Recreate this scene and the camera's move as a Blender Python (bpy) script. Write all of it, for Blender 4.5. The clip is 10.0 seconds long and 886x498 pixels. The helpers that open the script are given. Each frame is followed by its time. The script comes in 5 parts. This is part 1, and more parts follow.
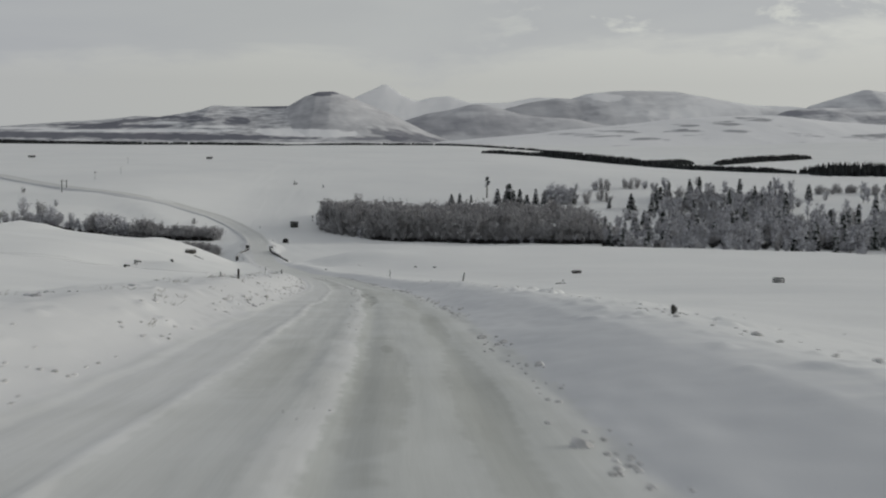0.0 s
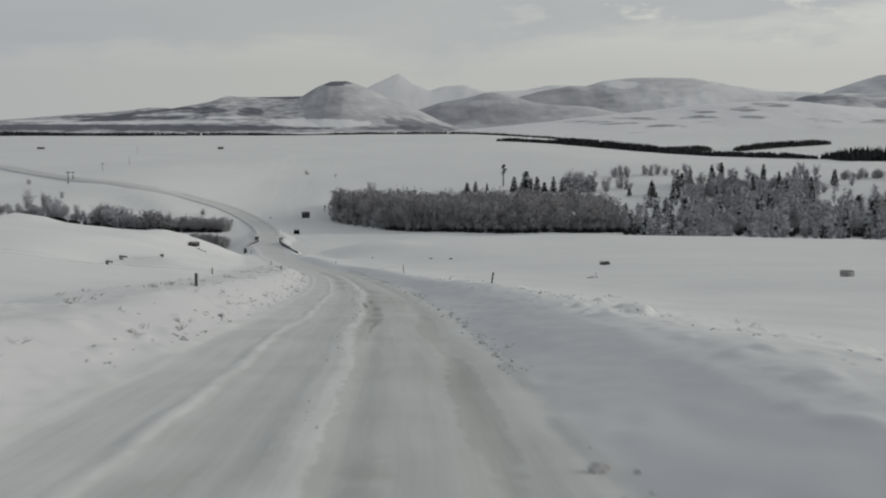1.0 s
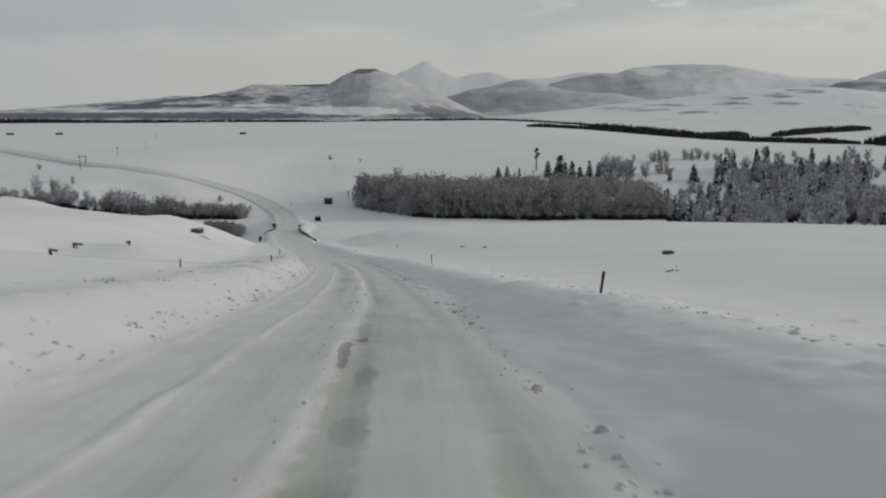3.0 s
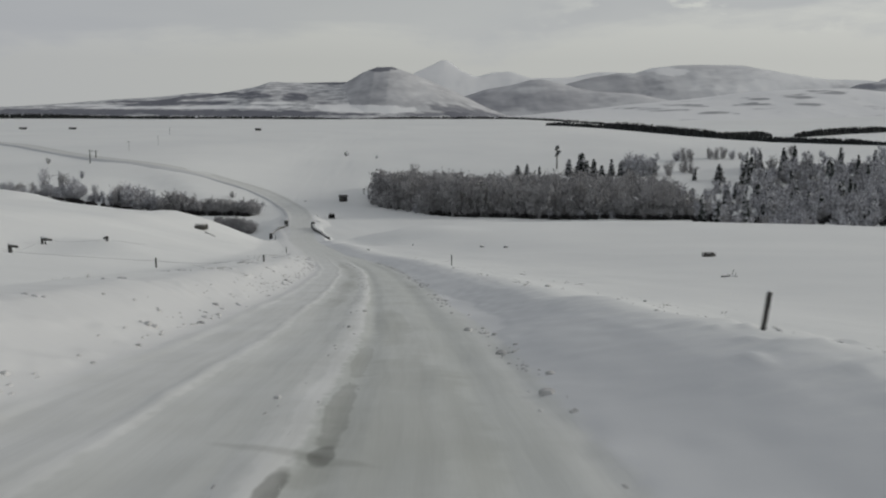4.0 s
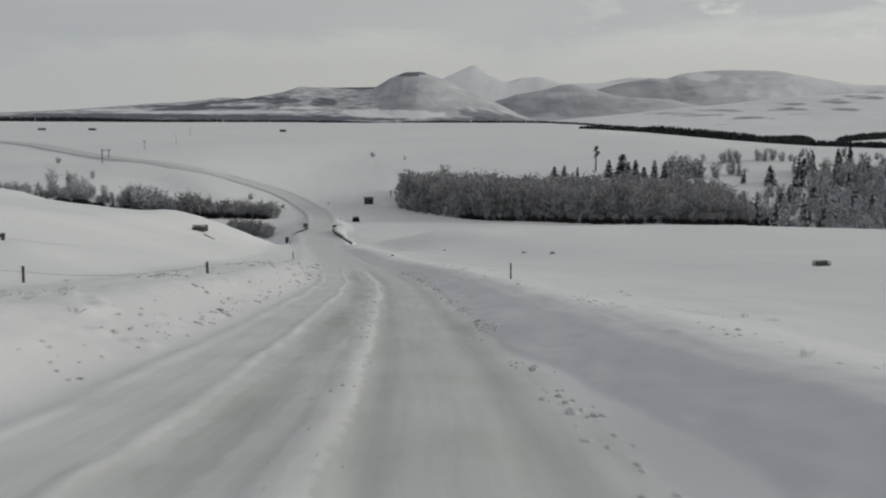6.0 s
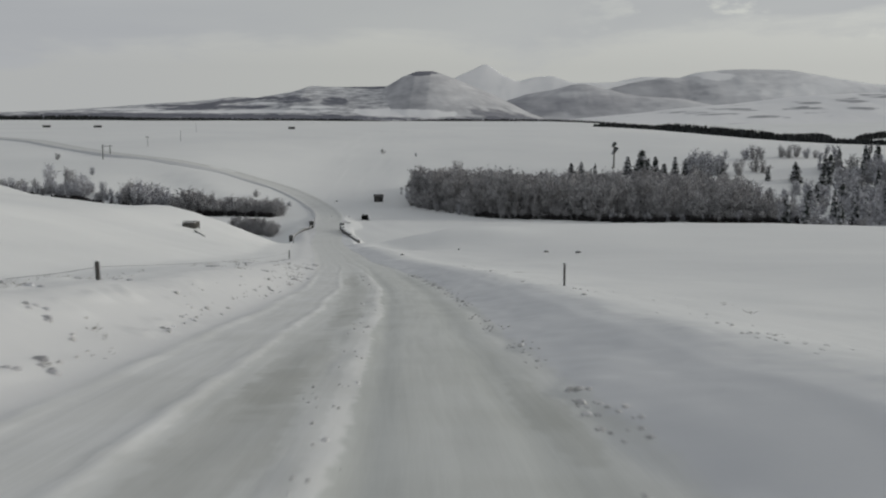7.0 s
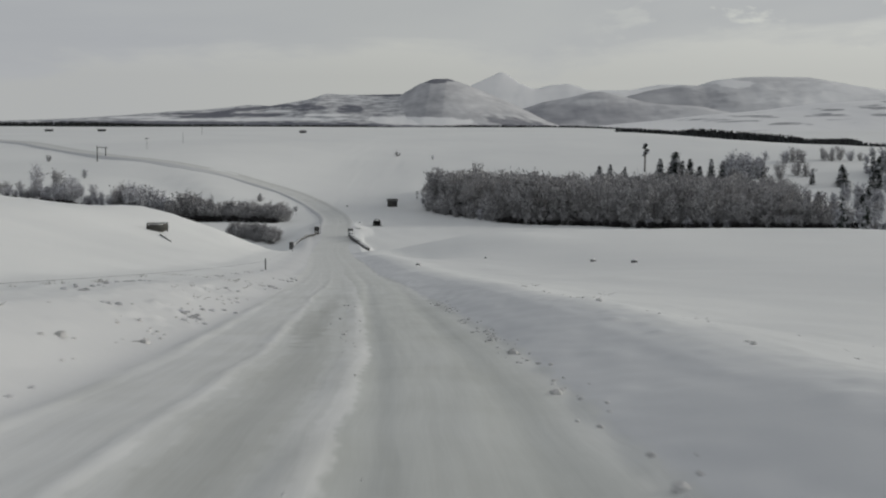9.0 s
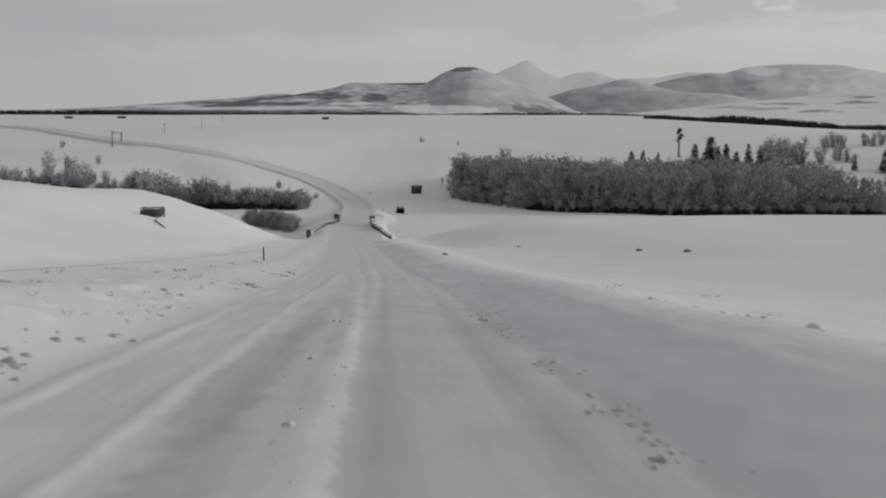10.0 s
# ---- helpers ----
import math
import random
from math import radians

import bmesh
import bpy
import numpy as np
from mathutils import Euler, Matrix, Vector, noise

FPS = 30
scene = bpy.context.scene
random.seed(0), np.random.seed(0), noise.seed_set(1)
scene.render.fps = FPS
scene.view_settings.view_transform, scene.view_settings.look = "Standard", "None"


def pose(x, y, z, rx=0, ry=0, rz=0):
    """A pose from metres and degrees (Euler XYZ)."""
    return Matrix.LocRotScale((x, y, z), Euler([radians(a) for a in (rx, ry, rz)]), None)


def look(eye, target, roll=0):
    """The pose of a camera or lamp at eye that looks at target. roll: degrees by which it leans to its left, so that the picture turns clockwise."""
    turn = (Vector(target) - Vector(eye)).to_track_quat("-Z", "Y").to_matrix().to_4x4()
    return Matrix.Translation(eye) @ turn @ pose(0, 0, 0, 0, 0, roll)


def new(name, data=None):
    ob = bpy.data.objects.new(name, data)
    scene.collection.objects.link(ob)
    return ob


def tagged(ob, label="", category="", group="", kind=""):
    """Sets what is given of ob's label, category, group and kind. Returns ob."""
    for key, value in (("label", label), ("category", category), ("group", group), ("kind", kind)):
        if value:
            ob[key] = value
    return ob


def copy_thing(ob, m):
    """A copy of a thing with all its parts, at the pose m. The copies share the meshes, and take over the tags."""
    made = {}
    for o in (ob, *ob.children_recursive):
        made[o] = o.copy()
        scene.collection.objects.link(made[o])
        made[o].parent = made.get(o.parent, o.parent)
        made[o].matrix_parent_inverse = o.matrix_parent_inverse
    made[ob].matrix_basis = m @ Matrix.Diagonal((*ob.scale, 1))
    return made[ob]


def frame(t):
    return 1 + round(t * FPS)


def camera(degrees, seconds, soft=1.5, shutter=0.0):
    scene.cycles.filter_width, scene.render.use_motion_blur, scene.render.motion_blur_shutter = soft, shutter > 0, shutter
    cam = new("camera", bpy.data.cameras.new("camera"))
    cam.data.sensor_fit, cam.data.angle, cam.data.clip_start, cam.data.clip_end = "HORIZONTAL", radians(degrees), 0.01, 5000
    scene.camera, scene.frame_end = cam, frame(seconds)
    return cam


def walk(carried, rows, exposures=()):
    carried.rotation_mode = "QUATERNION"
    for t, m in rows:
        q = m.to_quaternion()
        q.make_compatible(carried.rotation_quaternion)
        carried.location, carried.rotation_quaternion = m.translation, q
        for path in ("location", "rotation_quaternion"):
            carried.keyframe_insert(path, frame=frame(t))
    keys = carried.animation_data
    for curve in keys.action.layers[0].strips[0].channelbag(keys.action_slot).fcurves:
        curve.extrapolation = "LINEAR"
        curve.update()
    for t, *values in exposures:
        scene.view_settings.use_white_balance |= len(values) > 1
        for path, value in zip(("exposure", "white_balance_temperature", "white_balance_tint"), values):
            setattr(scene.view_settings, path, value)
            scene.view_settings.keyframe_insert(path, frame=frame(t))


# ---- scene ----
import collections
import itertools

# ---- camera and its drive down the hill ----
cam = camera(40.0, 10.0, soft=2.1, shutter=0.35)
PATH = [
    (0, (0.034, 0.006, 1.734), (3.871, 99.437, -8.200), 0.34),
    (0.5, (0.079, 7.194, 1.063), (3.352, 106.601, -9.307), 0.02),
    (1, (0.165, 14.330, 0.511), (2.780, 113.710, -10.289), -0.19),
    (1.5, (0.177, 21.371, -0.211), (2.261, 120.715, -11.454), -0.33),
    (2, (0.109, 28.298, -0.988), (1.664, 127.616, -12.551), -0.39),
    (2.5, (0.027, 35.119, -1.914), (1.030, 134.431, -13.576), -0.44),
    (4, (-0.402, 54.727, -4.242), (-1.423, 154.028, -15.997), 0.10),
    (4.5, (-0.702, 61.876, -5.190), (-2.278, 161.195, -16.732), 0.13),
    (5, (-1.094, 69.103, -6.091), (-3.417, 168.426, -17.472), 0.18),
    (5.5, (-1.522, 76.430, -6.886), (-4.387, 175.754, -18.143), 0.19),
    (7, (-3.098, 101.060, -9.905), (-7.372, 200.334, -21.148), 0.19),
    (7.5, (-3.690, 109.226, -10.816), (-8.299, 208.469, -22.193), 0.12),
    (8, (-4.248, 117.281, -11.667), (-9.099, 216.519, -22.994), 0.03),
    (8.5, (-4.932, 125.167, -12.647), (-10.196, 224.472, -23.178), 0.24),
    (9, (-5.559, 132.840, -13.585), (-11.115, 232.131, -24.093), 0.16),
    (9.5, (-6.187, 140.319, -14.502), (-12.469, 239.517, -25.467), -0.04),
    (10, (-6.898, 147.711, -15.321), (-14.457, 246.772, -26.714), 0.06),
]
walk(cam, [(t, look(eye, target, roll)) for t, eye, target, roll in PATH])

# ---- sky and sun ----
SUN_ELEV, SUN_AZ = 14.5, 76.0          # degrees; azimuth clockwise from +y, so the sun stands low to the right


def make_world():
    world = bpy.data.worlds.new("overcast_sky")
    scene.world = world
    world.use_nodes = True
    nt = world.node_tree
    nt.nodes.clear()
    n, l = nt.nodes.new, nt.links.new
    out, bg = n("ShaderNodeOutputWorld"), n("ShaderNodeBackground")
    sky = n("ShaderNodeTexSky")
    sky.sky_type, sky.sun_disc = "NISHITA", False
    sky.sun_elevation, sky.sun_rotation = radians(SUN_ELEV), radians(SUN_AZ)
    sky.dust_density, sky.air_density = 3.0, 1.0
    dim = n("ShaderNodeVectorMath"); dim.operation = "SCALE"; dim.inputs["Scale"].default_value = 0.06
    l(sky.outputs[0], dim.inputs[0])
    coord = n("ShaderNodeTexCoord")
    sep = n("ShaderNodeSeparateXYZ"); l(coord.outputs["Generated"], sep.inputs[0])

    def clouds(scale, stretch, shift, detail, rough=0.5, warp=0.4):
        mp, nz = n("ShaderNodeMapping"), n("ShaderNodeTexNoise")
        mp.inputs["Scale"].default_value, mp.inputs["Location"].default_value = stretch, shift
        l(coord.outputs["Generated"], mp.inputs[0]); l(mp.outputs[0], nz.inputs["Vector"])
        for key, v in (("Scale", scale), ("Detail", detail), ("Roughness", rough), ("Distortion", warp)):
            nz.inputs[key].default_value = v
        return nz.outputs["Fac"]

    def calc(op, a, b):
        m = n("ShaderNodeMath"); m.operation = op
        for sock, v in zip(m.inputs, (a, b)):
            if isinstance(v, (int, float)):
                sock.default_value = v
            else:
                l(v, sock)
        return m.outputs[0]

    def ramp(fac, *stops):
        r = n("ShaderNodeValToRGB")
        e = r.color_ramp.elements
        while len(e) < len(stops):
            e.new(0.5)
        for el, (p, c) in zip(e, stops):
            el.position, el.color = p, (*c, 1)
        l(fac, r.inputs[0])
        return r.outputs[0]

    def blend(fac, a, b):
        m = n("ShaderNodeMix"); m.data_type = "RGBA"
        l(fac, m.inputs[0]); l(a, m.inputs[6]); l(b, m.inputs[7])
        return m.outputs[2]

    # a low bank of paler cloud with a ragged upper edge under a grey sheet, and a few torn puffs above it
    over = calc("SUBTRACT", sep.outputs["Z"], calc("MULTIPLY", calc("SUBTRACT", clouds(1.0, (5.0, 5.0, 18.0), (1.35, 0.2, 0.0), 8, 0.58), 0.5), 0.13))
    over = calc("SUBTRACT", over, calc("MULTIPLY", sep.outputs["X"], 0.05))
    low = ramp(sep.outputs["Z"], (0.0, (0.468, 0.476, 0.471)), (0.035, (0.466, 0.474, 0.471)), (0.08, (0.545, 0.553, 0.548)))
    sheet = ramp(clouds(1.3, (2.0, 2.0, 9.0), (0.3, 0.0, 0.4), 5), (0.3, (0.402, 0.415, 0.443)), (0.7, (0.470, 0.482, 0.492)))
    puffs = ramp(clouds(4.2, (3.0, 3.0, 8.0), (0.12, 2.0, 1.0), 7, 0.6, 0.2), (0.53, (0, 0, 0)), (0.60, (1, 1, 1)))
    puffs = calc("MULTIPLY", puffs, ramp(sep.outputs["X"], (0.05, (0, 0, 0)), (0.16, (1, 1, 1))))
    pale = n("ShaderNodeRGB"); pale.outputs[0].default_value = (0.555, 0.565, 0.555, 1)
    sheet = blend(puffs, sheet, pale.outputs[0])
    cover = blend(ramp(over, (0.046, (0, 0, 0)), (0.068, (1, 1, 1))), low, sheet)
    mix = n("ShaderNodeMix"); mix.data_type = "RGBA"; mix.inputs[0].default_value = 0.9
    l(dim.outputs[0], mix.inputs[6]); l(cover, mix.inputs[7])
    # the cloud thickens and darkens overhead
    high = n("ShaderNodeMapRange"); high.inputs[1].default_value, high.inputs[2].default_value = 0.03, 0.5
    high.inputs[3].default_value, high.inputs[4].default_value = 0.97, 0.66
    l(sep.outputs["Z"], high.inputs[0])
    side = n("ShaderNodeMapRange"); side.inputs[1].default_value, side.inputs[2].default_value = -0.35, 0.5
    side.inputs[3].default_value, side.inputs[4].default_value = 1.05, 1.26
    l(sep.outputs["X"], side.inputs[0])
    # bluer overhead and away from the sun
    cold = n("ShaderNodeMix"); cold.data_type, cold.blend_type = "RGBA", "MULTIPLY"
    cold.inputs[0].default_value = 1.0
    away = n("ShaderNodeMapRange"); away.inputs[1].default_value, away.inputs[2].default_value = -0.32, -0.12
    l(sep.outputs["X"], away.inputs[0])
    zen = n("ShaderNodeMapRange"); zen.inputs[1].default_value, zen.inputs[2].default_value = 0.14, 0.5
    zen.inputs[3].default_value, zen.inputs[4].default_value = 1.0, 0.0
    l(sep.outputs["Z"], zen.inputs[0])
    tint = ramp(calc("MULTIPLY", away.outputs[0], zen.outputs[0]), (0.0, (0.993, 1.0, 1.008)), (1.0, (1.01, 1.014, 0.985)))
    l(mix.outputs[2], cold.inputs[6]); l(tint, cold.inputs[7])
    l(cold.outputs[2], bg.inputs[0]); l(calc("MULTIPLY", high.outputs[0], side.outputs[0]), bg.inputs[1])
    l(bg.outputs[0], out.inputs[0])


make_world()
sun = new("sun", bpy.data.lights.new("sun", "SUN"))
sun.data.energy, sun.data.angle, sun.data.color = 1.42, radians(16), (1.0, 0.962, 0.88)
sun.matrix_world = look((0, 0, 0), (-math.sin(radians(SUN_AZ)) * math.cos(radians(SUN_ELEV)),
                                    -math.cos(radians(SUN_AZ)) * math.cos(radians(SUN_ELEV)), -math.sin(radians(SUN_ELEV))))
scene.view_settings.exposure = -0.035


# ---- materials ----
def material(name, base, rough=0.8):
    m = bpy.data.materials.new(name)
    m.use_nodes = True
    nt = m.node_tree
    b = nt.nodes["Principled BSDF"]
    b.inputs["Base Color"].default_value, b.inputs["Roughness"].default_value = (*base, 1), rough
    b.inputs["Specular IOR Level"].default_value = 0.2
    return m, nt, b


def noise_node(nt, scale, detail=4, coord="Object", rough=0.55, stretch=(1, 1, 1)):
    tc, mp, nz = nt.nodes.new("ShaderNodeTexCoord"), nt.nodes.new("ShaderNodeMapping"), nt.nodes.new("ShaderNodeTexNoise")
    mp.inputs["Scale"].default_value = stretch
    nt.links.new(tc.outputs[coord], mp.inputs[0])
    nt.links.new(mp.outputs[0], nz.inputs["Vector"])
    nz.inputs["Scale"].default_value, nz.inputs["Detail"].default_value, nz.inputs["Roughness"].default_value = scale, detail, rough
    return nz.outputs["Fac"]


def ramp_node(nt, fac, *stops):
    r = nt.nodes.new("ShaderNodeValToRGB")
    e = r.color_ramp.elements
    while len(e) < len(stops):
        e.new(0.5)
    for el, (p, c) in zip(e, stops):
        el.position, el.color = p, (*c, 1)
    nt.links.new(fac, r.inputs[0])
    return r.outputs[0]


def mix_node(nt, fac, a, b, blend="MIX"):
    m = nt.nodes.new("ShaderNodeMix")
    m.data_type, m.blend_type = "RGBA", blend
    for sock, v in ((m.inputs[0], fac), (m.inputs[6], a), (m.inputs[7], b)):
        if isinstance(v, (int, float)):
            sock.default_value = v
        elif isinstance(v, tuple):
            sock.default_value = (*v, 1)
        else:
            nt.links.new(v, sock)
    return m.outputs[2]


def bump_node(nt, b, height, strength, distance):
    bp = nt.nodes.new("ShaderNodeBump")
    bp.inputs["Strength"].default_value, bp.inputs["Distance"].default_value = strength, distance
    nt.links.new(height, bp.inputs["Height"])
    nt.links.new(bp.outputs[0], b.inputs["Normal"])


def two_tone(name, a, b_col, scale, rough=0.85, bump=0.3, dist=0.01, detail=5, lo=0.35, hi=0.65, stretch=(1, 1, 1)):
    m, nt, b = material(name, a, rough)
    fac = noise_node(nt, scale, detail, stretch=stretch)
    nt.links.new(ramp_node(nt, fac, (lo, a), (hi, b_col)), b.inputs["Base Color"])
    bump_node(nt, b, noise_node(nt, scale * 4, 3, stretch=stretch), bump, dist)
    return m


def snow_material():
    m, nt, b = material("field_snow", (0.8, 0.81, 0.82), 0.75)
    broad = ramp_node(nt, noise_node(nt, 0.02, 4), (0.3, (0.803, 0.816, 0.812)), (0.7, (0.868, 0.88, 0.868)))
    nt.links.new(broad, b.inputs["Base Color"])
    bump_node(nt, b, noise_node(nt, 2.2, 6), 0.5, 0.06)
    return m


def road_material():
    """Packed snow: greyer wheel tracks and grit along the way, whiter ridges between; u is the offset across, v the way along."""
    m, nt, b = material("packed_road_snow", (0.7, 0.7, 0.69), 0.6)
    uv = nt.nodes.new("ShaderNodeUVMap"); uv.uv_map = "UVMap"
    sep = nt.nodes.new("ShaderNodeSeparateXYZ"); nt.links.new(uv.outputs[0], sep.inputs[0])
    wob = nt.nodes.new("ShaderNodeTexNoise"); wob.inputs["Scale"].default_value = 1.0; wob.inputs["Detail"].default_value = 3
    mp = nt.nodes.new("ShaderNodeMapping"); mp.inputs["Scale"].default_value = (4.0, 2.2, 1)
    nt.links.new(uv.outputs[0], mp.inputs[0]); nt.links.new(mp.outputs[0], wob.inputs["Vector"])
    add = nt.nodes.new("ShaderNodeMath"); add.operation = "MULTIPLY_ADD"; add.inputs[1].default_value = 0.3
    nt.links.new(wob.outputs["Fac"], add.inputs[0]); nt.links.new(sep.outputs[0], add.inputs[2])
    rng = nt.nodes.new("ShaderNodeMapRange"); rng.inputs[1].default_value, rng.inputs[2].default_value = -5.0, 3.0
    nt.links.new(add.outputs[0], rng.inputs[0])
    d, w, mid = (0.605, 0.625, 0.603), (0.80, 0.81, 0.80), (0.655, 0.673, 0.652)
    at = lambda s: (s + 0.15 + 5.0) / 8.0
    bands = ramp_node(nt, rng.outputs[0], (at(-4.6), w), (at(-4.02), w), (at(-3.94), (0.765, 0.775, 0.768)), (at(-2.86), (0.745, 0.757, 0.747)), (at(-2.8), w), (at(-2.64), w), (at(-2.57), (0.70, 0.714, 0.70)), (at(-1.34), (0.69, 0.705, 0.688)),
                      (at(-1.26), (0.745, 0.757, 0.744)), (at(-1.1), (0.745, 0.757, 0.744)), (at(-1.06), w), (at(-0.88), w), (at(-0.8), d), (at(-0.2), mid), (at(0.4), mid), (at(0.9), d), (at(1.35), mid), (at(1.6), (0.72, 0.735, 0.718)), (at(2.3), (0.78, 0.79, 0.785)))
    even = nt.nodes.new("ShaderNodeMapRange"); even.inputs[1].default_value, even.inputs[2].default_value = 165, 250
    even.inputs[4].default_value = 0.8
    nt.links.new(sep.outputs[1], even.inputs[0])
    bands = mix_node(nt, even.outputs[0], bands, (0.73, 0.742, 0.728))
    streak = nt.nodes.new("ShaderNodeTexNoise"); streak.inputs["Scale"].default_value = 1.0; streak.inputs["Detail"].default_value = 6
    mp2 = nt.nodes.new("ShaderNodeMapping"); mp2.inputs["Scale"].default_value = (5.0, 0.22, 1)
    nt.links.new(uv.outputs[0], mp2.inputs[0]); nt.links.new(mp2.outputs[0], streak.inputs["Vector"])
    tone = ramp_node(nt, streak.outputs["Fac"], (0.3, (0.93, 0.93, 0.925)), (0.6, (1, 1, 1)))
    patch = ramp_node(nt, noise_node(nt, 0.35, 5), (0.35, (0.92, 0.92, 0.91)), (0.6, (1, 1, 1)))
    col = mix_node(nt, 1.0, mix_node(nt, 1.0, bands, tone, "MULTIPLY"), patch, "MULTIPLY")
    # worn, icy stretches: offset across, way along, half sizes
    ragged = noise_node(nt, 1.6, 5)
    for s0, y0, rs, ry, dark, tilt in ((-0.62, 54, 0.36, 12, 0.82, 0), (-1.85, 119, 0.5, 6, 0.85, 0), (-1.75, 132, 0.42, 5, 0.82, 0), (-2.1, 163, 0.45, 8, 0.82, 0), (-2.0, 98, 0.4, 7, 0.86, 0),
                                       (0.9, 30, 0.3, 7, 0.82, 0), (-0.35, 17, 0.42, 9, 0.84, 0), (0.85, 15, 0.36, 8, 0.84, 0), (0.1, 66, 0.9, 9, 0.88, 0), (-0.2, 84, 0.45, 8, 0.86, 0),
                                       (-1.9, 146, 0.5, 16, 0.88, 0), (-1.9, 112, 0.52, 7, 0.84, 0), (-0.45, 58.2, 0.2, 1.5, 0.76, 0), (-0.5, 53, 0.22, 1.1, 0.8, 0), (-0.62, 49.3, 0.3, 1.6, 0.82, 0), (-0.48, 46, 0.06, 3.5, 0.72, 0),
                                       (-0.84, 61.8, 0.12, 2.8, 0.5, 0), (-0.62, 68, 0.16, 3.2, 0.72, 0), (-0.62, 74, 0.16, 3.0, 0.8, 0), (-0.85, 64.9, 1.15, 0.17, 0.8, -38), (-0.6, 64.9, 0.13, 0.55, 0.55, 0), (0.95, 46, 0.3, 8, 0.86, 0),
                                       (1.25, 114, 0.3, 4, 0.85, 0), (-1.9, 172, 0.35, 6, 0.85, 0), (-0.3, 22, 0.12, 1.0, 0.84, 0), (-2.0, 20, 0.5, 6, 0.9, 0)):
        mp3 = nt.nodes.new("ShaderNodeMapping"); mp3.vector_type = "TEXTURE"
        mp3.inputs["Location"].default_value, mp3.inputs["Scale"].default_value = (s0, y0, 0), (rs, ry, 1)
        mp3.inputs["Rotation"].default_value = (0, 0, radians(tilt))
        nt.links.new(uv.outputs[0], mp3.inputs[0])
        ln = nt.nodes.new("ShaderNodeVectorMath"); ln.operation = "LENGTH"; nt.links.new(mp3.outputs[0], ln.inputs[0])
        edge = nt.nodes.new("ShaderNodeMath"); nt.links.new(ln.outputs["Value"], edge.inputs[0]); nt.links.new(ragged, edge.inputs[1])
        worn = ramp_node(nt, edge.outputs[0], (0.95, (dark, dark, dark * 0.985)), (1.3, (dark + 0.03, dark + 0.03, dark + 0.02)))
        mr = nt.nodes.new("ShaderNodeMapRange"); mr.inputs[1].default_value, mr.inputs[2].default_value = 1.3, 1.5
        mr.inputs[3].default_value, mr.inputs[4].default_value = 1.0, 0.0
        nt.links.new(edge.outputs[0], mr.inputs[0])
        col = mix_node(nt, mr.outputs[0], col, mix_node(nt, 1.0, col, worn, "MULTIPLY"))
    verge = nt.nodes.new("ShaderNodeMapRange"); verge.interpolation_type = "SMOOTHSTEP"
    verge.inputs[1].default_value, verge.inputs[2].default_value = 1.92, 2.16
    nt.links.new(add.outputs[0], verge.inputs[0])
    clean = ramp_node(nt, noise_node(nt, 0.02, 4), (0.3, (0.803, 0.816, 0.812)), (0.7, (0.868, 0.88, 0.868)))
    # the shade of the near bank is painted in as bluish grey
    shade_reach = nt.nodes.new("ShaderNodeMath"); shade_reach.operation = "MULTIPLY_ADD"; shade_reach.inputs[1].default_value = 3.4
    nt.links.new(noise_node(nt, 1.3, 7, rough=0.68), shade_reach.inputs[0]); nt.links.new(sep.outputs[0], shade_reach.inputs[2])
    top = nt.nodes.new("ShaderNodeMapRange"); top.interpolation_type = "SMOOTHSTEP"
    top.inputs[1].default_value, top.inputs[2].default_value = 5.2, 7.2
    nt.links.new(shade_reach.outputs[0], top.inputs[0])
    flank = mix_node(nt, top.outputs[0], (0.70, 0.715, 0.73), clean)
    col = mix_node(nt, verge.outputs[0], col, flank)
    # sprayed, ploughed snow on the far verge; its colour also dulls the sunlit slope
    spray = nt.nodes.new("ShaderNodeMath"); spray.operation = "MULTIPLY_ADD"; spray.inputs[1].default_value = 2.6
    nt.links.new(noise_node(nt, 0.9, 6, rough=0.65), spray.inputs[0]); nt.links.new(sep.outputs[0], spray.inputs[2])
    soil_and_dim = nt.nodes.new("ShaderNodeMapRange"); soil_and_dim.interpolation_type = "SMOOTHSTEP"
    soil_and_dim.inputs[1].default_value, soil_and_dim.inputs[2].default_value = -7.4, -4.4
    nt.links.new(spray.outputs[0], soil_and_dim.inputs[0])
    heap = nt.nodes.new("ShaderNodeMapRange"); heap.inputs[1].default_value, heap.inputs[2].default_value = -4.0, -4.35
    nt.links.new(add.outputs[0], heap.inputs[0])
    col = mix_node(nt, heap.outputs[0], col, mix_node(nt, soil_and_dim.outputs[0], clean, (0.69, 0.70, 0.705)))
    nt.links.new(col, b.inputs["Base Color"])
    relief = mix_node(nt, verge.outputs[0], streak.outputs["Fac"], noise_node(nt, 2.2, 6))
    relief = mix_node(nt, heap.outputs[0], relief, noise_node(nt, 3.2, 6))
    bump_node(nt, b, relief, 0.22, 0.035)
    return m


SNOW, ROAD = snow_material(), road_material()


# ---- terrain ----
def vnoise(x, y, seed=0):
    """Smooth value noise on a unit lattice, from -1 to 1."""
    x, y = np.asarray(x, float), np.asarray(y, float)
    i, j = np.floor(x), np.floor(y)
    u, v = x - i, y - j
    u, v = u * u * (3 - 2 * u), v * v * (3 - 2 * v)

    def h(a, b):
        q = np.sin(a * 127.1 + b * 311.7 + seed * 74.7) * 43758.5453
        return (q - np.floor(q)) * 2 - 1
    return (h(i, j) * (1 - u) + h(i + 1, j) * u) * (1 - v) + (h(i, j + 1) * (1 - u) + h(i + 1, j + 1) * u) * v


def smooth(a, b, x):
    u = np.clip((x - a) / (b - a), 0, 1)
    return u * u * (3 - 2 * u)


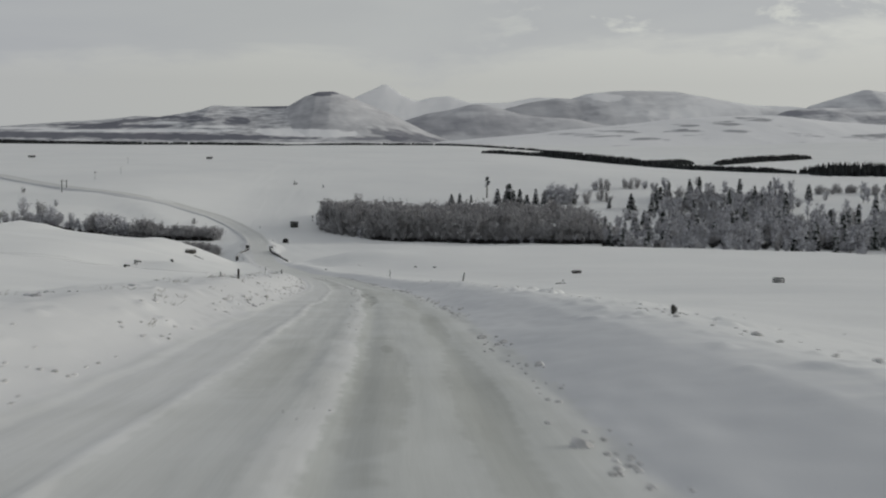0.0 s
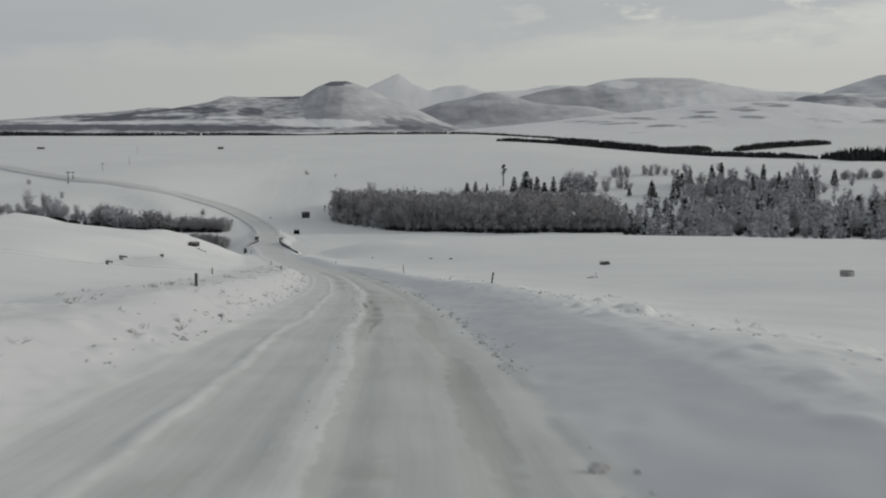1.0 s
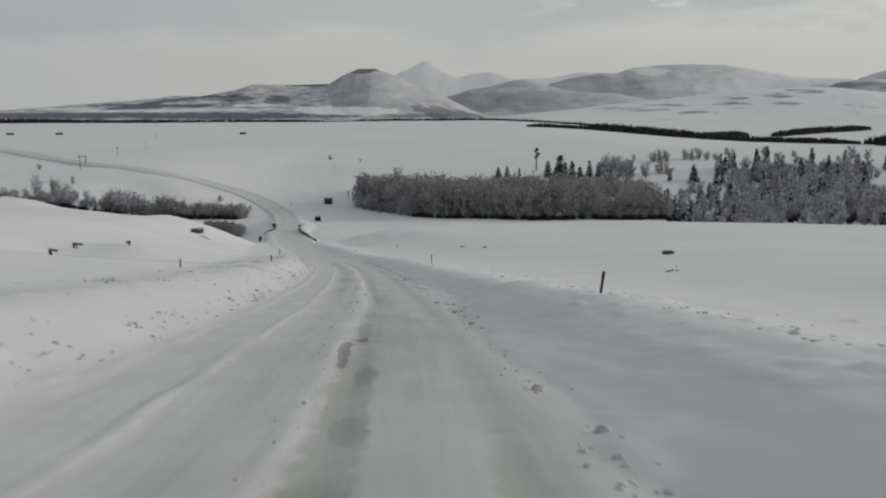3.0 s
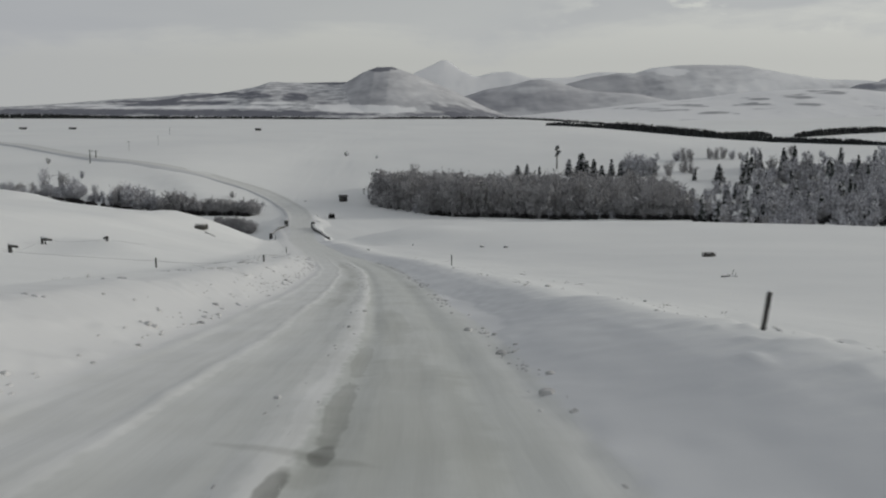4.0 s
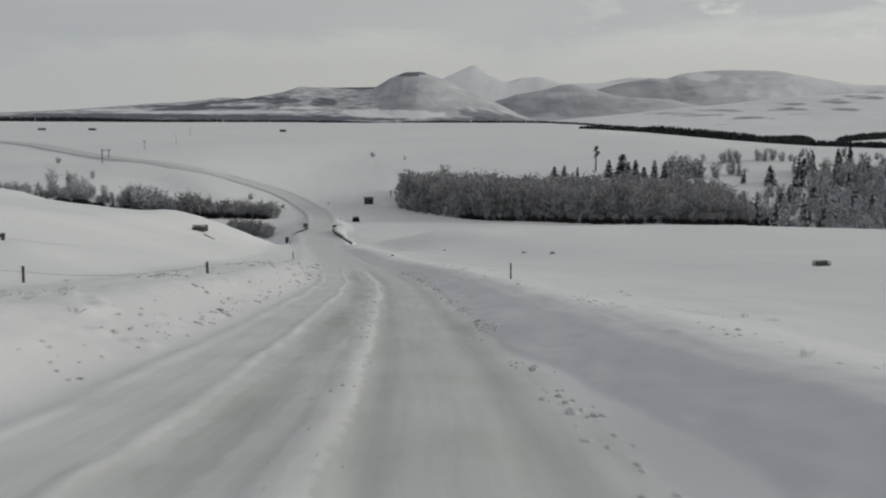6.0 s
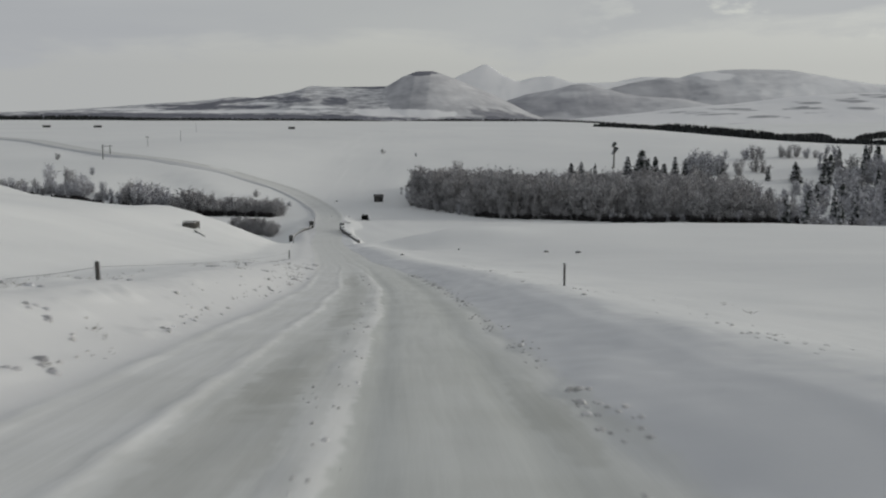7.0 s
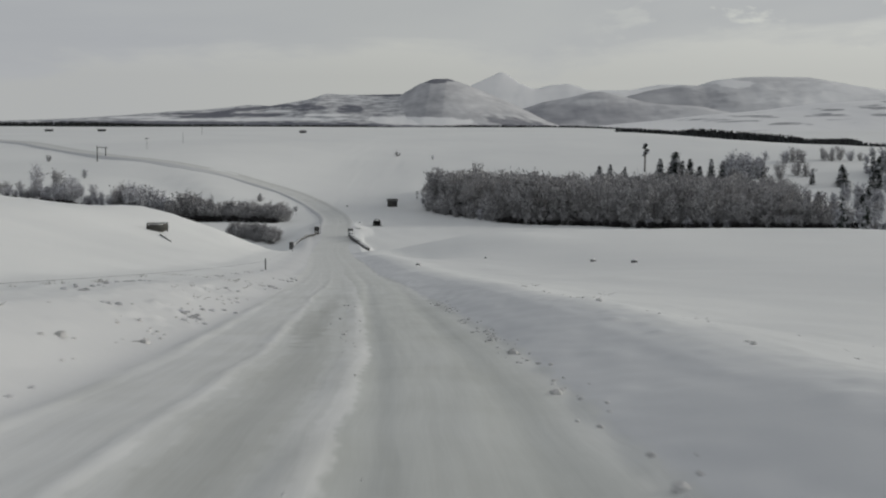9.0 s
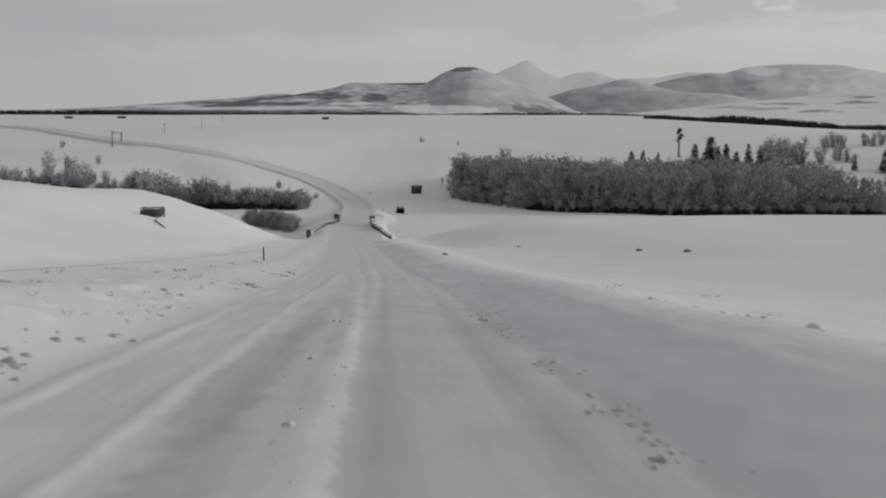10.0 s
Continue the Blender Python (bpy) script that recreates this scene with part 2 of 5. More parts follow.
def rounded(pts, soft, lo=-900, hi=5200):
    """A curve through a few points, rounded over about soft metres."""
    g = np.arange(lo, hi, 1.0)
    a = np.interp(g, [p[0] for p in pts], [p[1] for p in pts])
    k = np.hanning(2 * soft + 1); k /= k.sum()
    return g, np.convolve(np.pad(a, soft, mode="edge"), k, "valid")


LANE = rounded([(-900, 0), (20, 0.15), (45, -0.15), (76, -1.45), (109, -3.7), (148, -6.9), (200, -13.3), (250, -20.6), (290, -27.0), (330, -33.0), (370, -38.8), (407, -44.2),
                (440, -49), (520, -57), (5200, -60)], 14)
# the mound follows a line of its own
MOUND = rounded([(-900, 0), (20, 0.15), (45, -0.15), (76, -1.45), (109, -3.7), (148, -6.9), (200, -12.7), (250, -19.3), (330, -32), (407, -44.2),
                 (440, -49), (520, -57), (5200, -60)], 14)
GRADE = rounded([(-900, 60), (-40, 4.6), (0, 0.0), (35, -3.65), (76, -8.55), (101, -11.6), (125, -14.4), (148, -17.0), (232, -26.2), (330, -35.2),
                 (395, -39.3), (430, -39.8), (5200, -39.8)], 12)
RIGHT = rounded([(-900, 61), (-40, 5.2), (0, 0.6), (148, -16.4), (232, -25.4), (290, -30.6), (320, -31.8), (362, -33.0), (400, -38.5), (440, -43), (5200, -43)], 12)
RISE = rounded([(-900, -42), (515, -42), (560, -36), (620, -28.5), (700, -23.5), (800, -21.4), (1000, -21.3), (1590, -21.2), (1900, -26), (3200, -42), (5200, -42)], 25)


def lane_x(y):
    return np.interp(y, *LANE)


def grade_z(y):
    return np.interp(y, *GRADE)


def drift_x(y):
    """The tracks edge over towards the field as the road winds down."""
    return 0.33 * smooth(30, 130, y) * smooth(330, 230, y)


def narrow(y):
    """How far the drift has closed in on the lane before the bridge."""
    return 0.75 * smooth(165, 225, y) * smooth(392, 345, y)


def wander(y):
    return 0.16 * smooth(330, 200, y) * vnoise(0 * y + 0.5, y / 9.0, 7) + 0.06 * vnoise(0 * y + 3.5, y / 1.7, 8) - 0.33 * np.exp(-((y - 43.5) / 5.5) ** 2)


def base_z(x, y):
    """The lie of the land with the road's cut and banks, without the small relief."""
    x, y = np.broadcast_arrays(np.asarray(x, float), np.asarray(y, float))
    s, zr = x - lane_x(y), grade_z(y)
    # the field beside the near lane
    apron = 0.85 * smooth(76, 86, y) * smooth(112, 98, y) + 0.25 * vnoise(0 * y, y / 11, 21)
    edge = 1.72 - narrow(y) + drift_x(y) * 0.9 + np.clip(apron, 0, 1) + 0.15 * vnoise(0 * y + 9, y / 1.3, 23) + 0.10 * vnoise(x / 0.3, y / 0.45, 24)
    face = np.interp((s - edge) / (5.3 - edge), [0, 0.035, 0.12, 0.3, 0.6, 0.84, 0.95, 1], [0, 0.035, 0.09, 0.215, 0.42, 0.495, 0.50, 0.5])
    face = np.where(face < 0, face * (1 - 0.8 * smooth(70, 84, y) * smooth(118, 102, y)), face)
    back = np.interp(s, [5.3, 5.8, 6.4, 7.4, 9, 12, 17, 24, 34, 45, 90, 300], [0.5, 0.47, 0.39, 0.24, 0.06, -0.15, -0.3, -0.3, 0.0, 0.3, 0.8, 2.5])
    bank = np.where(s < 5.3, face, back) * smooth(400, 335, y) + 0.09 * np.exp(-((s - 5.3) / 1.2) ** 2) * smooth(52, 66, y) * smooth(98, 80, y)
    right = np.interp(y + 0.45 * np.clip(x - 60, 0, 250), *RIGHT)
    right = zr + bank + (right - zr - 0.6) * smooth(7, 36 - 12 * smooth(310, 345, y), s)
    # the mound across the road
    m = x - np.interp(y, *MOUND)
    up = np.interp(-m, [6.3, 9, 13, 20, 24, 33, 46, 68, 140, 500], [0, 0.2, 0.7, 2.4, 3.4, 6.0, 7.7, 9.5, 13, 16])
    k = np.interp(y, [-50, 0, 128, 158, 290, 400], [0.3, 0.3, 0.42, 0.78, 1.0, 1.2])
    left = zr + up * k + np.interp(y, [0, 56, 95, 121, 150, 222, 300, 390], [0.75, 0.9, 0.95, 0.98, 0.85, 0.3, 0.2, 0.0]) * smooth(4.0, 6.7, -s) * (1 - 0.6 * smooth(7.5, 12.5, -s))
    left = left + np.interp(m, [-42, -35, -30, -26, -22, -18, -15, -12], [0, 0.45, 1.65, 1.85, 1.5, 1.0, 0.35, 0]) * smooth(255, 302, y) + 1.7 * np.exp(-((x + 89) / 5.5) ** 2 - ((y - 298) / 16) ** 2)
    edge = 298 + 10 * smooth(34, 12, -m)
    left = left + (-43 - left) * smooth(0, 85, y - edge) * smooth(7, 16, -m)
    # a flat shelf with the old fence
    for fx, fy, dz in ((-29.8, 134, -0.75), (-26.6, 146, 0.55), (-31.0, 143, -0.45)):
        left = left + dz * np.exp(-((x - fx) / 4) ** 2 - ((y - fy) / 6) ** 2)
    # the field breaks off over a drift into the hollow of the stream
    right = right - 0.7 * np.exp(-((x + 20.5) / 6) ** 2 - ((y - 308) / 10) ** 2)
    right = right + 1.7 * smooth(-28.5, -17, x) * smooth(12, -15, x) * smooth(315, 324, y) * smooth(350, 328, y)
    right = right + (-40.4 - right) * smooth(328, 349, y + 5 * smooth(-20, -28, x)) * smooth(-3, -17, x + 0.25 * (352 - y))
    near = np.where(s > -1, right, left)
    shift = 85 * smooth(-55, -150, x) - 10 * smooth(60, 200, x)
    far = np.interp(y + shift, *RISE)
    far = far + 26 * smooth(200, 1500, x) * smooth(900, 2600, y) + 6 * vnoise(x / 260, y / 340, 5) * smooth(600, 900, y) * 0.35
    far = far - 12.0 * smooth(50, 280, x) * smooth(650, 830, y) * smooth(2400, 1500, y)
    # the terrace that carries the far road falls off steeply to the stream
    brink = np.interp(x, [-200, -124, -112, -103, -92, -80], [543, 543, 527, 516, 503, 490])
    far = far - 2.6 * smooth(0, 9, brink - y) * smooth(484, 505, y) * smooth(-84, -98, x)
    w = smooth(395, 470, y)
    z = near * (1 - w) + far * w
    dam = zr - (0.5 - 0.25 * smooth(405, 425, y)) * np.clip(np.abs(s + 1.4) - 4.6, 0, 99) - 2.6 * smooth(425, 490, y)
    return np.where((y > 285) & (y < 495), np.maximum(z, dam), z)


def ground_z(x, y):
    """The land with drifts, lumps along the verges, ridges and ruts on the road."""
    x, y = np.broadcast_arrays(np.asarray(x, float), np.asarray(y, float))
    s = x - lane_x(y)
    q = s - drift_x(y)
    z = base_z(x, y)
    near = smooth(260, 120, y)
    off = np.where(s > 0, smooth(1.7, 3.0, s), smooth(4.3, 5.6, -s))
    drift = 0.10 * vnoise(x / 3.1, y / 5.3, 1) + 0.25 * vnoise(x / 17, y / 26, 2) * smooth(6, 20, np.abs(s))
    lumps = np.clip(vnoise(x / 0.5, y / 0.62, 3) + 0.55 * vnoise(x / 0.23, y / 0.36, 4) + 0.18 * vnoise(x / 1.7, y / 2.3, 14) - 0.3, 0, 2) * 0.11
    belt = (1.15 * smooth(4.2, 4.7, -s) - 0.5 * smooth(5.5, 7.5, -s)) * smooth(11, 8, -s) + smooth(3.2, 4.8, s) * smooth(8.5, 6.2, s) * (0.5 + 1.3 * smooth(78, 55, y))
    z = z + off * drift + lumps * belt * near * (0.4 + 0.6 * smooth(-0.2, 0.4, vnoise(x / 4, y / 9, 6)))
    wob = wander(y)

    def ridge(c, wide, high, seed):
        h = high * np.clip(0.75 + 0.6 * vnoise(0 * y + seed, y / 3.3, seed) + 0.35 * vnoise(x / 0.3, y / 0.45, seed + 1), 0, 2)
        return h * np.exp(-(((q - c - wob - 0.05 * vnoise(x / 0.4, y / 0.35, seed + 3) - 0.03 * vnoise(0 * y + seed, y / 1.1, seed + 5)) / wide) ** 4))
    road = ridge(-1.06, 0.2 + 0.14 * smooth(0, 0.5, vnoise(0 * y, y / 14, 17)), 0.028, 11) + ridge(-2.72, 0.11, 0.026, 12) + ridge(-4.18, 0.16, 0.026, 13)
    road = road - 0.03 * np.exp(-((q + 0.6) / 0.22) ** 2) - 0.03 * np.exp(-((q - 0.95) / 0.3) ** 2) - 0.025 * np.exp(-((q + 2.1) / 0.4) ** 2)
    road = road + 0.012 * vnoise(x / 0.5, y / 2.0, 9)
    return z + road * (0.25 + 0.75 * smooth(250, 165, y)) * smooth(430, 300, y)


# ---- the ground, one sheet to the horizon, and the road through it ----
def grid_mesh(name, X, Y, Z, mat, keep=None, uv=None):
    ny, nx = X.shape
    idx = np.arange(ny * nx).reshape(ny, nx)
    q = np.stack([idx[:-1, :-1], idx[:-1, 1:], idx[1:, 1:], idx[1:, :-1]], -1)
    q = q[:, keep] if keep is not None else q
    q = q.reshape(-1, 4)
    used, inv = np.unique(q, return_inverse=True)
    q = inv.reshape(-1, 4)
    co = np.stack([X, Y, Z], -1).reshape(-1, 3)[used]
    me = bpy.data.meshes.new(name)
    me.vertices.add(len(co)); me.vertices.foreach_set("co", co.astype(np.float32).ravel())
    me.loops.add(q.size); me.loops.foreach_set("vertex_index", q.astype(np.int32).ravel())
    me.polygons.add(len(q)); me.polygons.foreach_set("loop_start", np.arange(0, q.size, 4, dtype=np.int32))
    me.update(calc_edges=True)
    me.shade_smooth()
    if uv is not None:
        layer = me.uv_layers.new(name="UVMap")
        layer.data.foreach_set("uv", uv.reshape(-1, 2)[used][q.ravel()].astype(np.float32).ravel())
    me.materials.append(mat)
    return new(name, me)


def spread(start, step, grow, end):
    out = [start]
    while abs(out[-1]) < abs(end):
        out.append(out[-1] + step)
        step *= grow
    return out


fine = list(np.arange(-9.0, 9.01, 0.09))
S = np.array(spread(-9.1, -0.1, 1.115, -3400)[::-1] + fine + spread(9.1, 0.1, 1.115, 3400))
ROWS = np.array(spread(-14, -2, 1.25, -800)[::-1] + list(np.arange(-12, 190, 0.25)) + spread(190, 0.25, 1.022, 4950))
GY = np.repeat(ROWS[:, None], len(S), 1)
GX = S[None, :] + lane_x(GY)
GZ = ground_z(GX, GY)
cell = (S[:-1] + S[1:]) / 2
paved = (cell > -8.6) & (cell < 7.6)
GUV = np.stack([S[None, :] - drift_x(GY) - wander(GY) + narrow(GY), GY], -1)
ground = tagged(grid_mesh("ground", GX, GY, GZ, SNOW, keep=~paved), "wide snow-covered fields and verges", "snow ground", kind="structure")
cut = ROWS < 445
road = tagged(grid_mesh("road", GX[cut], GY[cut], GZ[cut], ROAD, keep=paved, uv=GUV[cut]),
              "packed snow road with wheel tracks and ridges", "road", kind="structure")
gap = grid_mesh("ground_beyond_road", GX[ROWS >= ROWS[cut][-1]], GY[ROWS >= ROWS[cut][-1]], GZ[ROWS >= ROWS[cut][-1]], SNOW, keep=paved)
tagged(gap, "snow-covered field beyond the bridge", "snow ground", kind="structure")


# ---- far hills ----
def hill_material(name, dark, scale, lo, hi, far=4000, spots=(), weight=1.0, flat=3.6):
    """Snow that lies unevenly over heather and rock. spots: bearing, height and half sizes (thousandths, as in crest_at), amount, tilt and softness
    of stretches where the wind has scoured (below 0) or piled up (above 0) the snow."""
    m, nt, b = material(name, dark, 0.9)
    geo = nt.nodes.new("ShaderNodeNewGeometry")
    sep = nt.nodes.new("ShaderNodeSeparateXYZ"); nt.links.new(geo.outputs["Normal"], sep.inputs[0])
    fac = noise_node(nt, scale, 7, rough=0.6, stretch=(1, 1, flat))
    part_ = nt.nodes.new("ShaderNodeMath"); part_.operation = "MULTIPLY_ADD"
    part_.inputs[1].default_value, part_.inputs[2].default_value = weight, 0.5 - 0.5 * weight
    nt.links.new(fac, part_.inputs[0])
    add = nt.nodes.new("ShaderNodeMath"); add.operation = "MULTIPLY_ADD"; add.inputs[1].default_value = 0.35
    nt.links.new(sep.outputs["Z"], add.inputs[0]); nt.links.new(part_.outputs[0], add.inputs[2])
    total = add.outputs[0]
    tc = nt.nodes.new("ShaderNodeTexCoord")
    # ragged borders
    rag = nt.nodes.new("ShaderNodeTexNoise"); rag.inputs["Scale"].default_value, rag.inputs["Detail"].default_value = 0.02, 6
    nt.links.new(tc.outputs["Object"], rag.inputs["Vector"])
    for bearing, height, rb, rh, amount, tilt, soft in [tuple(q) + (0, 0.8)[len(q) - 5:] for q in spots]:
        k = (far - 76) / 1000
        mp = nt.nodes.new("ShaderNodeMapping"); mp.vector_type = "TEXTURE"
        mp.inputs["Location"].default_value = (-1.5 + k * bearing, 0, -6.9 + k * height)
        mp.inputs["Rotation"].default_value = (0, radians(tilt), 0)
        mp.inputs["Scale"].default_value = (k * rb, 1e6, k * rh)
        nt.links.new(tc.outputs["Object"], mp.inputs[0])
        ln = nt.nodes.new("ShaderNodeVectorMath"); ln.operation = "LENGTH"; nt.links.new(mp.outputs[0], ln.inputs[0])
        wob = nt.nodes.new("ShaderNodeMath"); wob.operation = "MULTIPLY_ADD"; wob.inputs[1].default_value = 1.7
        nt.links.new(rag.outputs["Fac"], wob.inputs[0]); nt.links.new(ln.outputs["Value"], wob.inputs[2])
        mr = nt.nodes.new("ShaderNodeMapRange"); mr.interpolation_type = "SMOOTHSTEP"
        mr.inputs[1].default_value, mr.inputs[2].default_value, mr.inputs[3].default_value, mr.inputs[4].default_value = 1.75 - soft / 2, 1.75 + soft / 2, amount, 0.0
        nt.links.new(wob.outputs[0], mr.inputs[0])
        sm = nt.nodes.new("ShaderNodeMath"); nt.links.new(total, sm.inputs[0]); nt.links.new(mr.outputs[0], sm.inputs[1])
        total = sm.outputs[0]
    nt.links.new(ramp_node(nt, total, (lo, dark), (hi, (0.88, 0.885, 0.89))), b.inputs["Base Color"])
    return m


def hill(name, label, y0, deep, foot, crest, mat, rough=6.0, seed=0, nx=360, ny=46, even=0.0):
    """A range whose crest line runs through a few points (x, z); it swells from its foot towards the viewer up to the crest.
    even: how far its front is one even slope, cut off by the crest line."""
    xs = np.linspace(crest[0][0], crest[-1][0], nx)
    top = np.interp(xs, [c[0] for c in crest], [c[1] for c in crest])
    k = np.hanning(7); k /= k.sum()
    top = np.convolve(np.pad(top, 3, mode="edge"), k, "valid")
    v = np.linspace(0, 1, ny)
    X, Vv = np.meshgrid(xs, v)
    Y = y0 - deep * (1 - Vv) * 0.85 + deep * 0.25 * smooth(0.75, 1.0, Vv)
    lift = smooth(0, 0.8, Vv) ** 0.8 * (1 - 0.35 * smooth(0.82, 1, Vv))
    tall = np.clip(top - foot, 0, None)
    gully = vnoise(X / 90 + 2 * vnoise(X / 300, Y / 300, seed), Y / 260, seed + 1) + 0.5 * vnoise(X / 35, Y / 90, seed + 2) + 0.3 * vnoise(X / 14, Y / 30, seed + 3)
    slab = np.minimum(tall.max() * smooth(0, 0.8, Vv) ** 0.8, tall[None, :]) * (1 - 0.35 * smooth(0.82, 1, Vv))
    Z = foot + tall[None, :] * lift * (1 - even) + slab * even + rough * gully * np.sin(np.pi * np.clip(Vv / 0.8, 0, 1)) * np.clip(tall[None, :] / 60, 0.1, 1)
    return tagged(grid_mesh(name, X, Y, Z, mat), label, "hill", kind="structure")


def crest_at(y, *seen):
    """Crest points from bearings (thousandths, to the right of +y) and heights (thousandths of the distance over the level of -6.9 m)."""
    return [(-1.5 + (y - 76) * b / 1000, -6.9 + (y - 76) * h / 1000) for b, h in seen]


MOOR = hill_material("heather_and_snow_hillside", (0.19, 0.195, 0.225), 0.028, 0.70, 0.97, 3700,
                     ((-105, 19, 28, 1.5, -0.3, 0, 0.5), (-100, 8, 26, 8, -0.02), (-128, 6, 13, 4, -0.14, 0, 0.5), (-72, -2, 40, 3.5, 0.3, 0, 0.4),
                      (-190, 9.5, 17, 1.4, -0.3, 0, 0.5), (-160, 8, 22, 3, -0.12), (-225, 5, 40, 1.6, -0.25, -8), (-250, -2, 60, 1.2, 0.2), (-290, -5, 120, 2.6, -0.2), (-170, -1, 40, 1.2, 0.2),
                      (-160, -6, 90, 2.2, -0.24), (-205, 2, 30, 1.4, -0.22), (-140, 2, 20, 1.2, 0.18), (-260, 3, 30, 0.9, -0.2), (-300, 0, 30, 0.9, 0.2), (-240, 0.5, 26, 0.8, -0.2), (-185, 5, 16, 1.0, 0.2)), 0.6, 6.0)
SUMMIT = hill_material("scoured_summit", (0.19, 0.195, 0.225), 0.012, 0.66, 0.96, 3800,
                       ((-70, 12, 19, 20, -0.055, 0, 0.5), (-64, 30, 17, 2.6, -0.3, 0, 0.5), (-26, 8, 24, 11, 0.015, 25, 0.3), (2, 13.5, 50, 2.0, -0.17, 25, 0.5),
                        (-72, -3, 44, 4, 0.3, 0, 0.4), (8, -5, 32, 5, -0.15, 10, 0.5), (-20, -6, 26, 2, -0.12, 0, 0.5)), 0.3, 1.6)
BROAD = (0.37, 0.375, 0.40)
PALE = hill_material("snowy_hillside", BROAD, 0.007, 0.64, 1.0, 4100,
                     ((120, 16, 50, 12, -0.12, 0, 0.5), (60, 4, 60, 11, -0.12), (178, 29, 16, 5, 0.2, 0, 0.5), (205, 3, 34, 5, 0.22, -8, 0.4), (262, 18, 60, 14, 0.17), (222, 22, 26, 5, -0.05), (252, 14, 17, 7, 0.16, 0, 0.5),
                      (300, 4, 50, 8, 0.3), (400, 28, 70, 18, 0.12), (160, -1, 34, 3, 0.2, -10, 0.5)), 0.45, 3.0)
DUSKY = hill_material("heather_dusted_with_snow", (0.33, 0.335, 0.365), 0.009, 0.66, 1.02, 4000,
                      ((60, 6, 70, 12, -0.10), (60, 13, 18, 2.5, 0.07, -6), (95, -7.5, 60, 1.6, -0.25, -6, 0.5), (150, -6, 30, 3, 0.2, -8, 0.4), (10, 0, 30, 10, -0.05)), 0.35, 3.5)
# haze over the far peaks is put into the colour: even the dark tone is pale
WHITE = hill_material("hazed_snow_peak", (0.80, 0.81, 0.82), 0.006, 0.62, 0.86, weight=0.5)
FOOT = hill_material("snow_foothill", (0.36, 0.365, 0.385), 0.016, 0.62, 0.74, 2700,
                     ((150, -2, 26, 1.5, -0.15), (240, -10, 18, 2.2, -0.26, 0, 0.5), (262, 8, 14, 2, -0.2), (215, 2, 22, 1.3, -0.2), (228, 6, 9, 1.2, -0.2), (252, 2, 12, 1.2, -0.18), (175, 1, 14, 1.0, -0.18), (350, -2, 30, 3, -0.2), (300, 0, 18, 2.4, -0.16), (185, -4, 16, 1.0, -0.17),
                      (290, 11, 12, 2.2, -0.2)))
SIDE = hill_material("side_hill_heather", (0.31, 0.315, 0.345), 0.011, 0.70, 1.04, 3400,
                     ((345, 16, 26, 4, -0.1), (385, -6, 34, 2.4, -0.25, -8, 0.5), (372, 8, 10, 7, 0.15), (400, 12, 12, 5, -0.1)), 0.9, 2.0)
hill("backdrop_far_peaks", "distant snow-covered mountain peaks", 4700, 1100, -60,
     crest_at(4700, (-140, -5), (-70, 6), (-48, 14), (-36, 22), (-27, 27), (-20, 30), (-14, 33), (-8, 36.5), (-4, 33), (4, 27), (16, 22), (27, 25), (41, 26.5), (56, 21), (90, 22), (110, 26), (160, 24), (300, 20), (420, 10)), WHITE, 2, 20, even=0.85)
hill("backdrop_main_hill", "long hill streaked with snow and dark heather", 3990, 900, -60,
     crest_at(3990, (-560, -5), (-440, -4), (-395, -2.6), (-345, -1), (-300, 2), (-262, 5), (-230, 7), (-204, 10), (-188, 9), (-158, 14), (-143, 19), (-135, 18), (-112, 18), (-86, 18.5),
              (-60, 18), (-30, 10), (0, 2), (20, -6), (40, -12)), MOOR, 4, 30)
hill("backdrop_summit", "domed summit with a dark cap and a pale snowy flank", 3960, 800, -60,
     crest_at(3960, (-112, -6), (-100, 8), (-88, 17), (-73, 26), (-62, 30.2), (-50, 30.4), (-38, 26.5), (-22, 20), (-3, 12), (12, 5), (26, -2), (40, -7), (70, -13)), SUMMIT, 2.5, 33)
hill("backdrop_broad_hill", "broad rounded hill partly covered in snow", 4450, 800, -60,
     crest_at(4450, (-20, -8), (25, 9), (60, 15), (84, 19), (104, 23), (128, 26), (142, 25.5), (156, 30), (176, 32), (192, 32.5), (225, 32), (258, 26), (290, 21), (306, 17),
              (340, 12), (365, 9), (400, 8), (480, 12), (560, 6)), PALE, 3, 40, even=0.5)
hill("backdrop_heather_hill", "low grey heather hill dusted with snow", 4250, 700, -60,
     crest_at(4250, (-25, -10), (0, 6), (24, 13), (42, 16), (60, 20.5), (68, 21), (80, 18.5), (98, 14), (112, 12.5), (140, 11), (175, 6), (215, -2), (260, -10)), DUSKY, 2, 43, even=0.4)
REAR = hill_material("pale_far_hill", (0.5, 0.505, 0.53), 0.01, 0.66, 0.95, weight=0.7)
hill("backdrop_rear_hill", "pale hill rising far behind the fields", 4300, 500, -40,
     crest_at(4300, (310, 0), (345, 22), (368, 29), (388, 35), (402, 33), (430, 36), (480, 30), (560, 10)), REAR, 3, 47)
hill("backdrop_side_hill", "dark-flecked hill rising behind the foothills", 3600, 600, -40,
     crest_at(3600, (285, -6), (312, 12), (325, 18), (345, 20.5), (372, 20), (400, 19), (440, 24), (520, 20), (600, 5)), SIDE, 4, 45)
hill("backdrop_foothill", "white snowy foothills with a few bare patches", 3000, 1300, -40,
     crest_at(3000, (20, -15), (45, -9), (75, -5), (108, -2), (140, 2), (187, 6), (225, 11), (258, 13), (292, 14), (340, 9), (400, 6), (480, 4), (560, 2)), FOOT, 2, 50)


# ---- makers ----
def land(x, y):
    return float(ground_z(x, y))


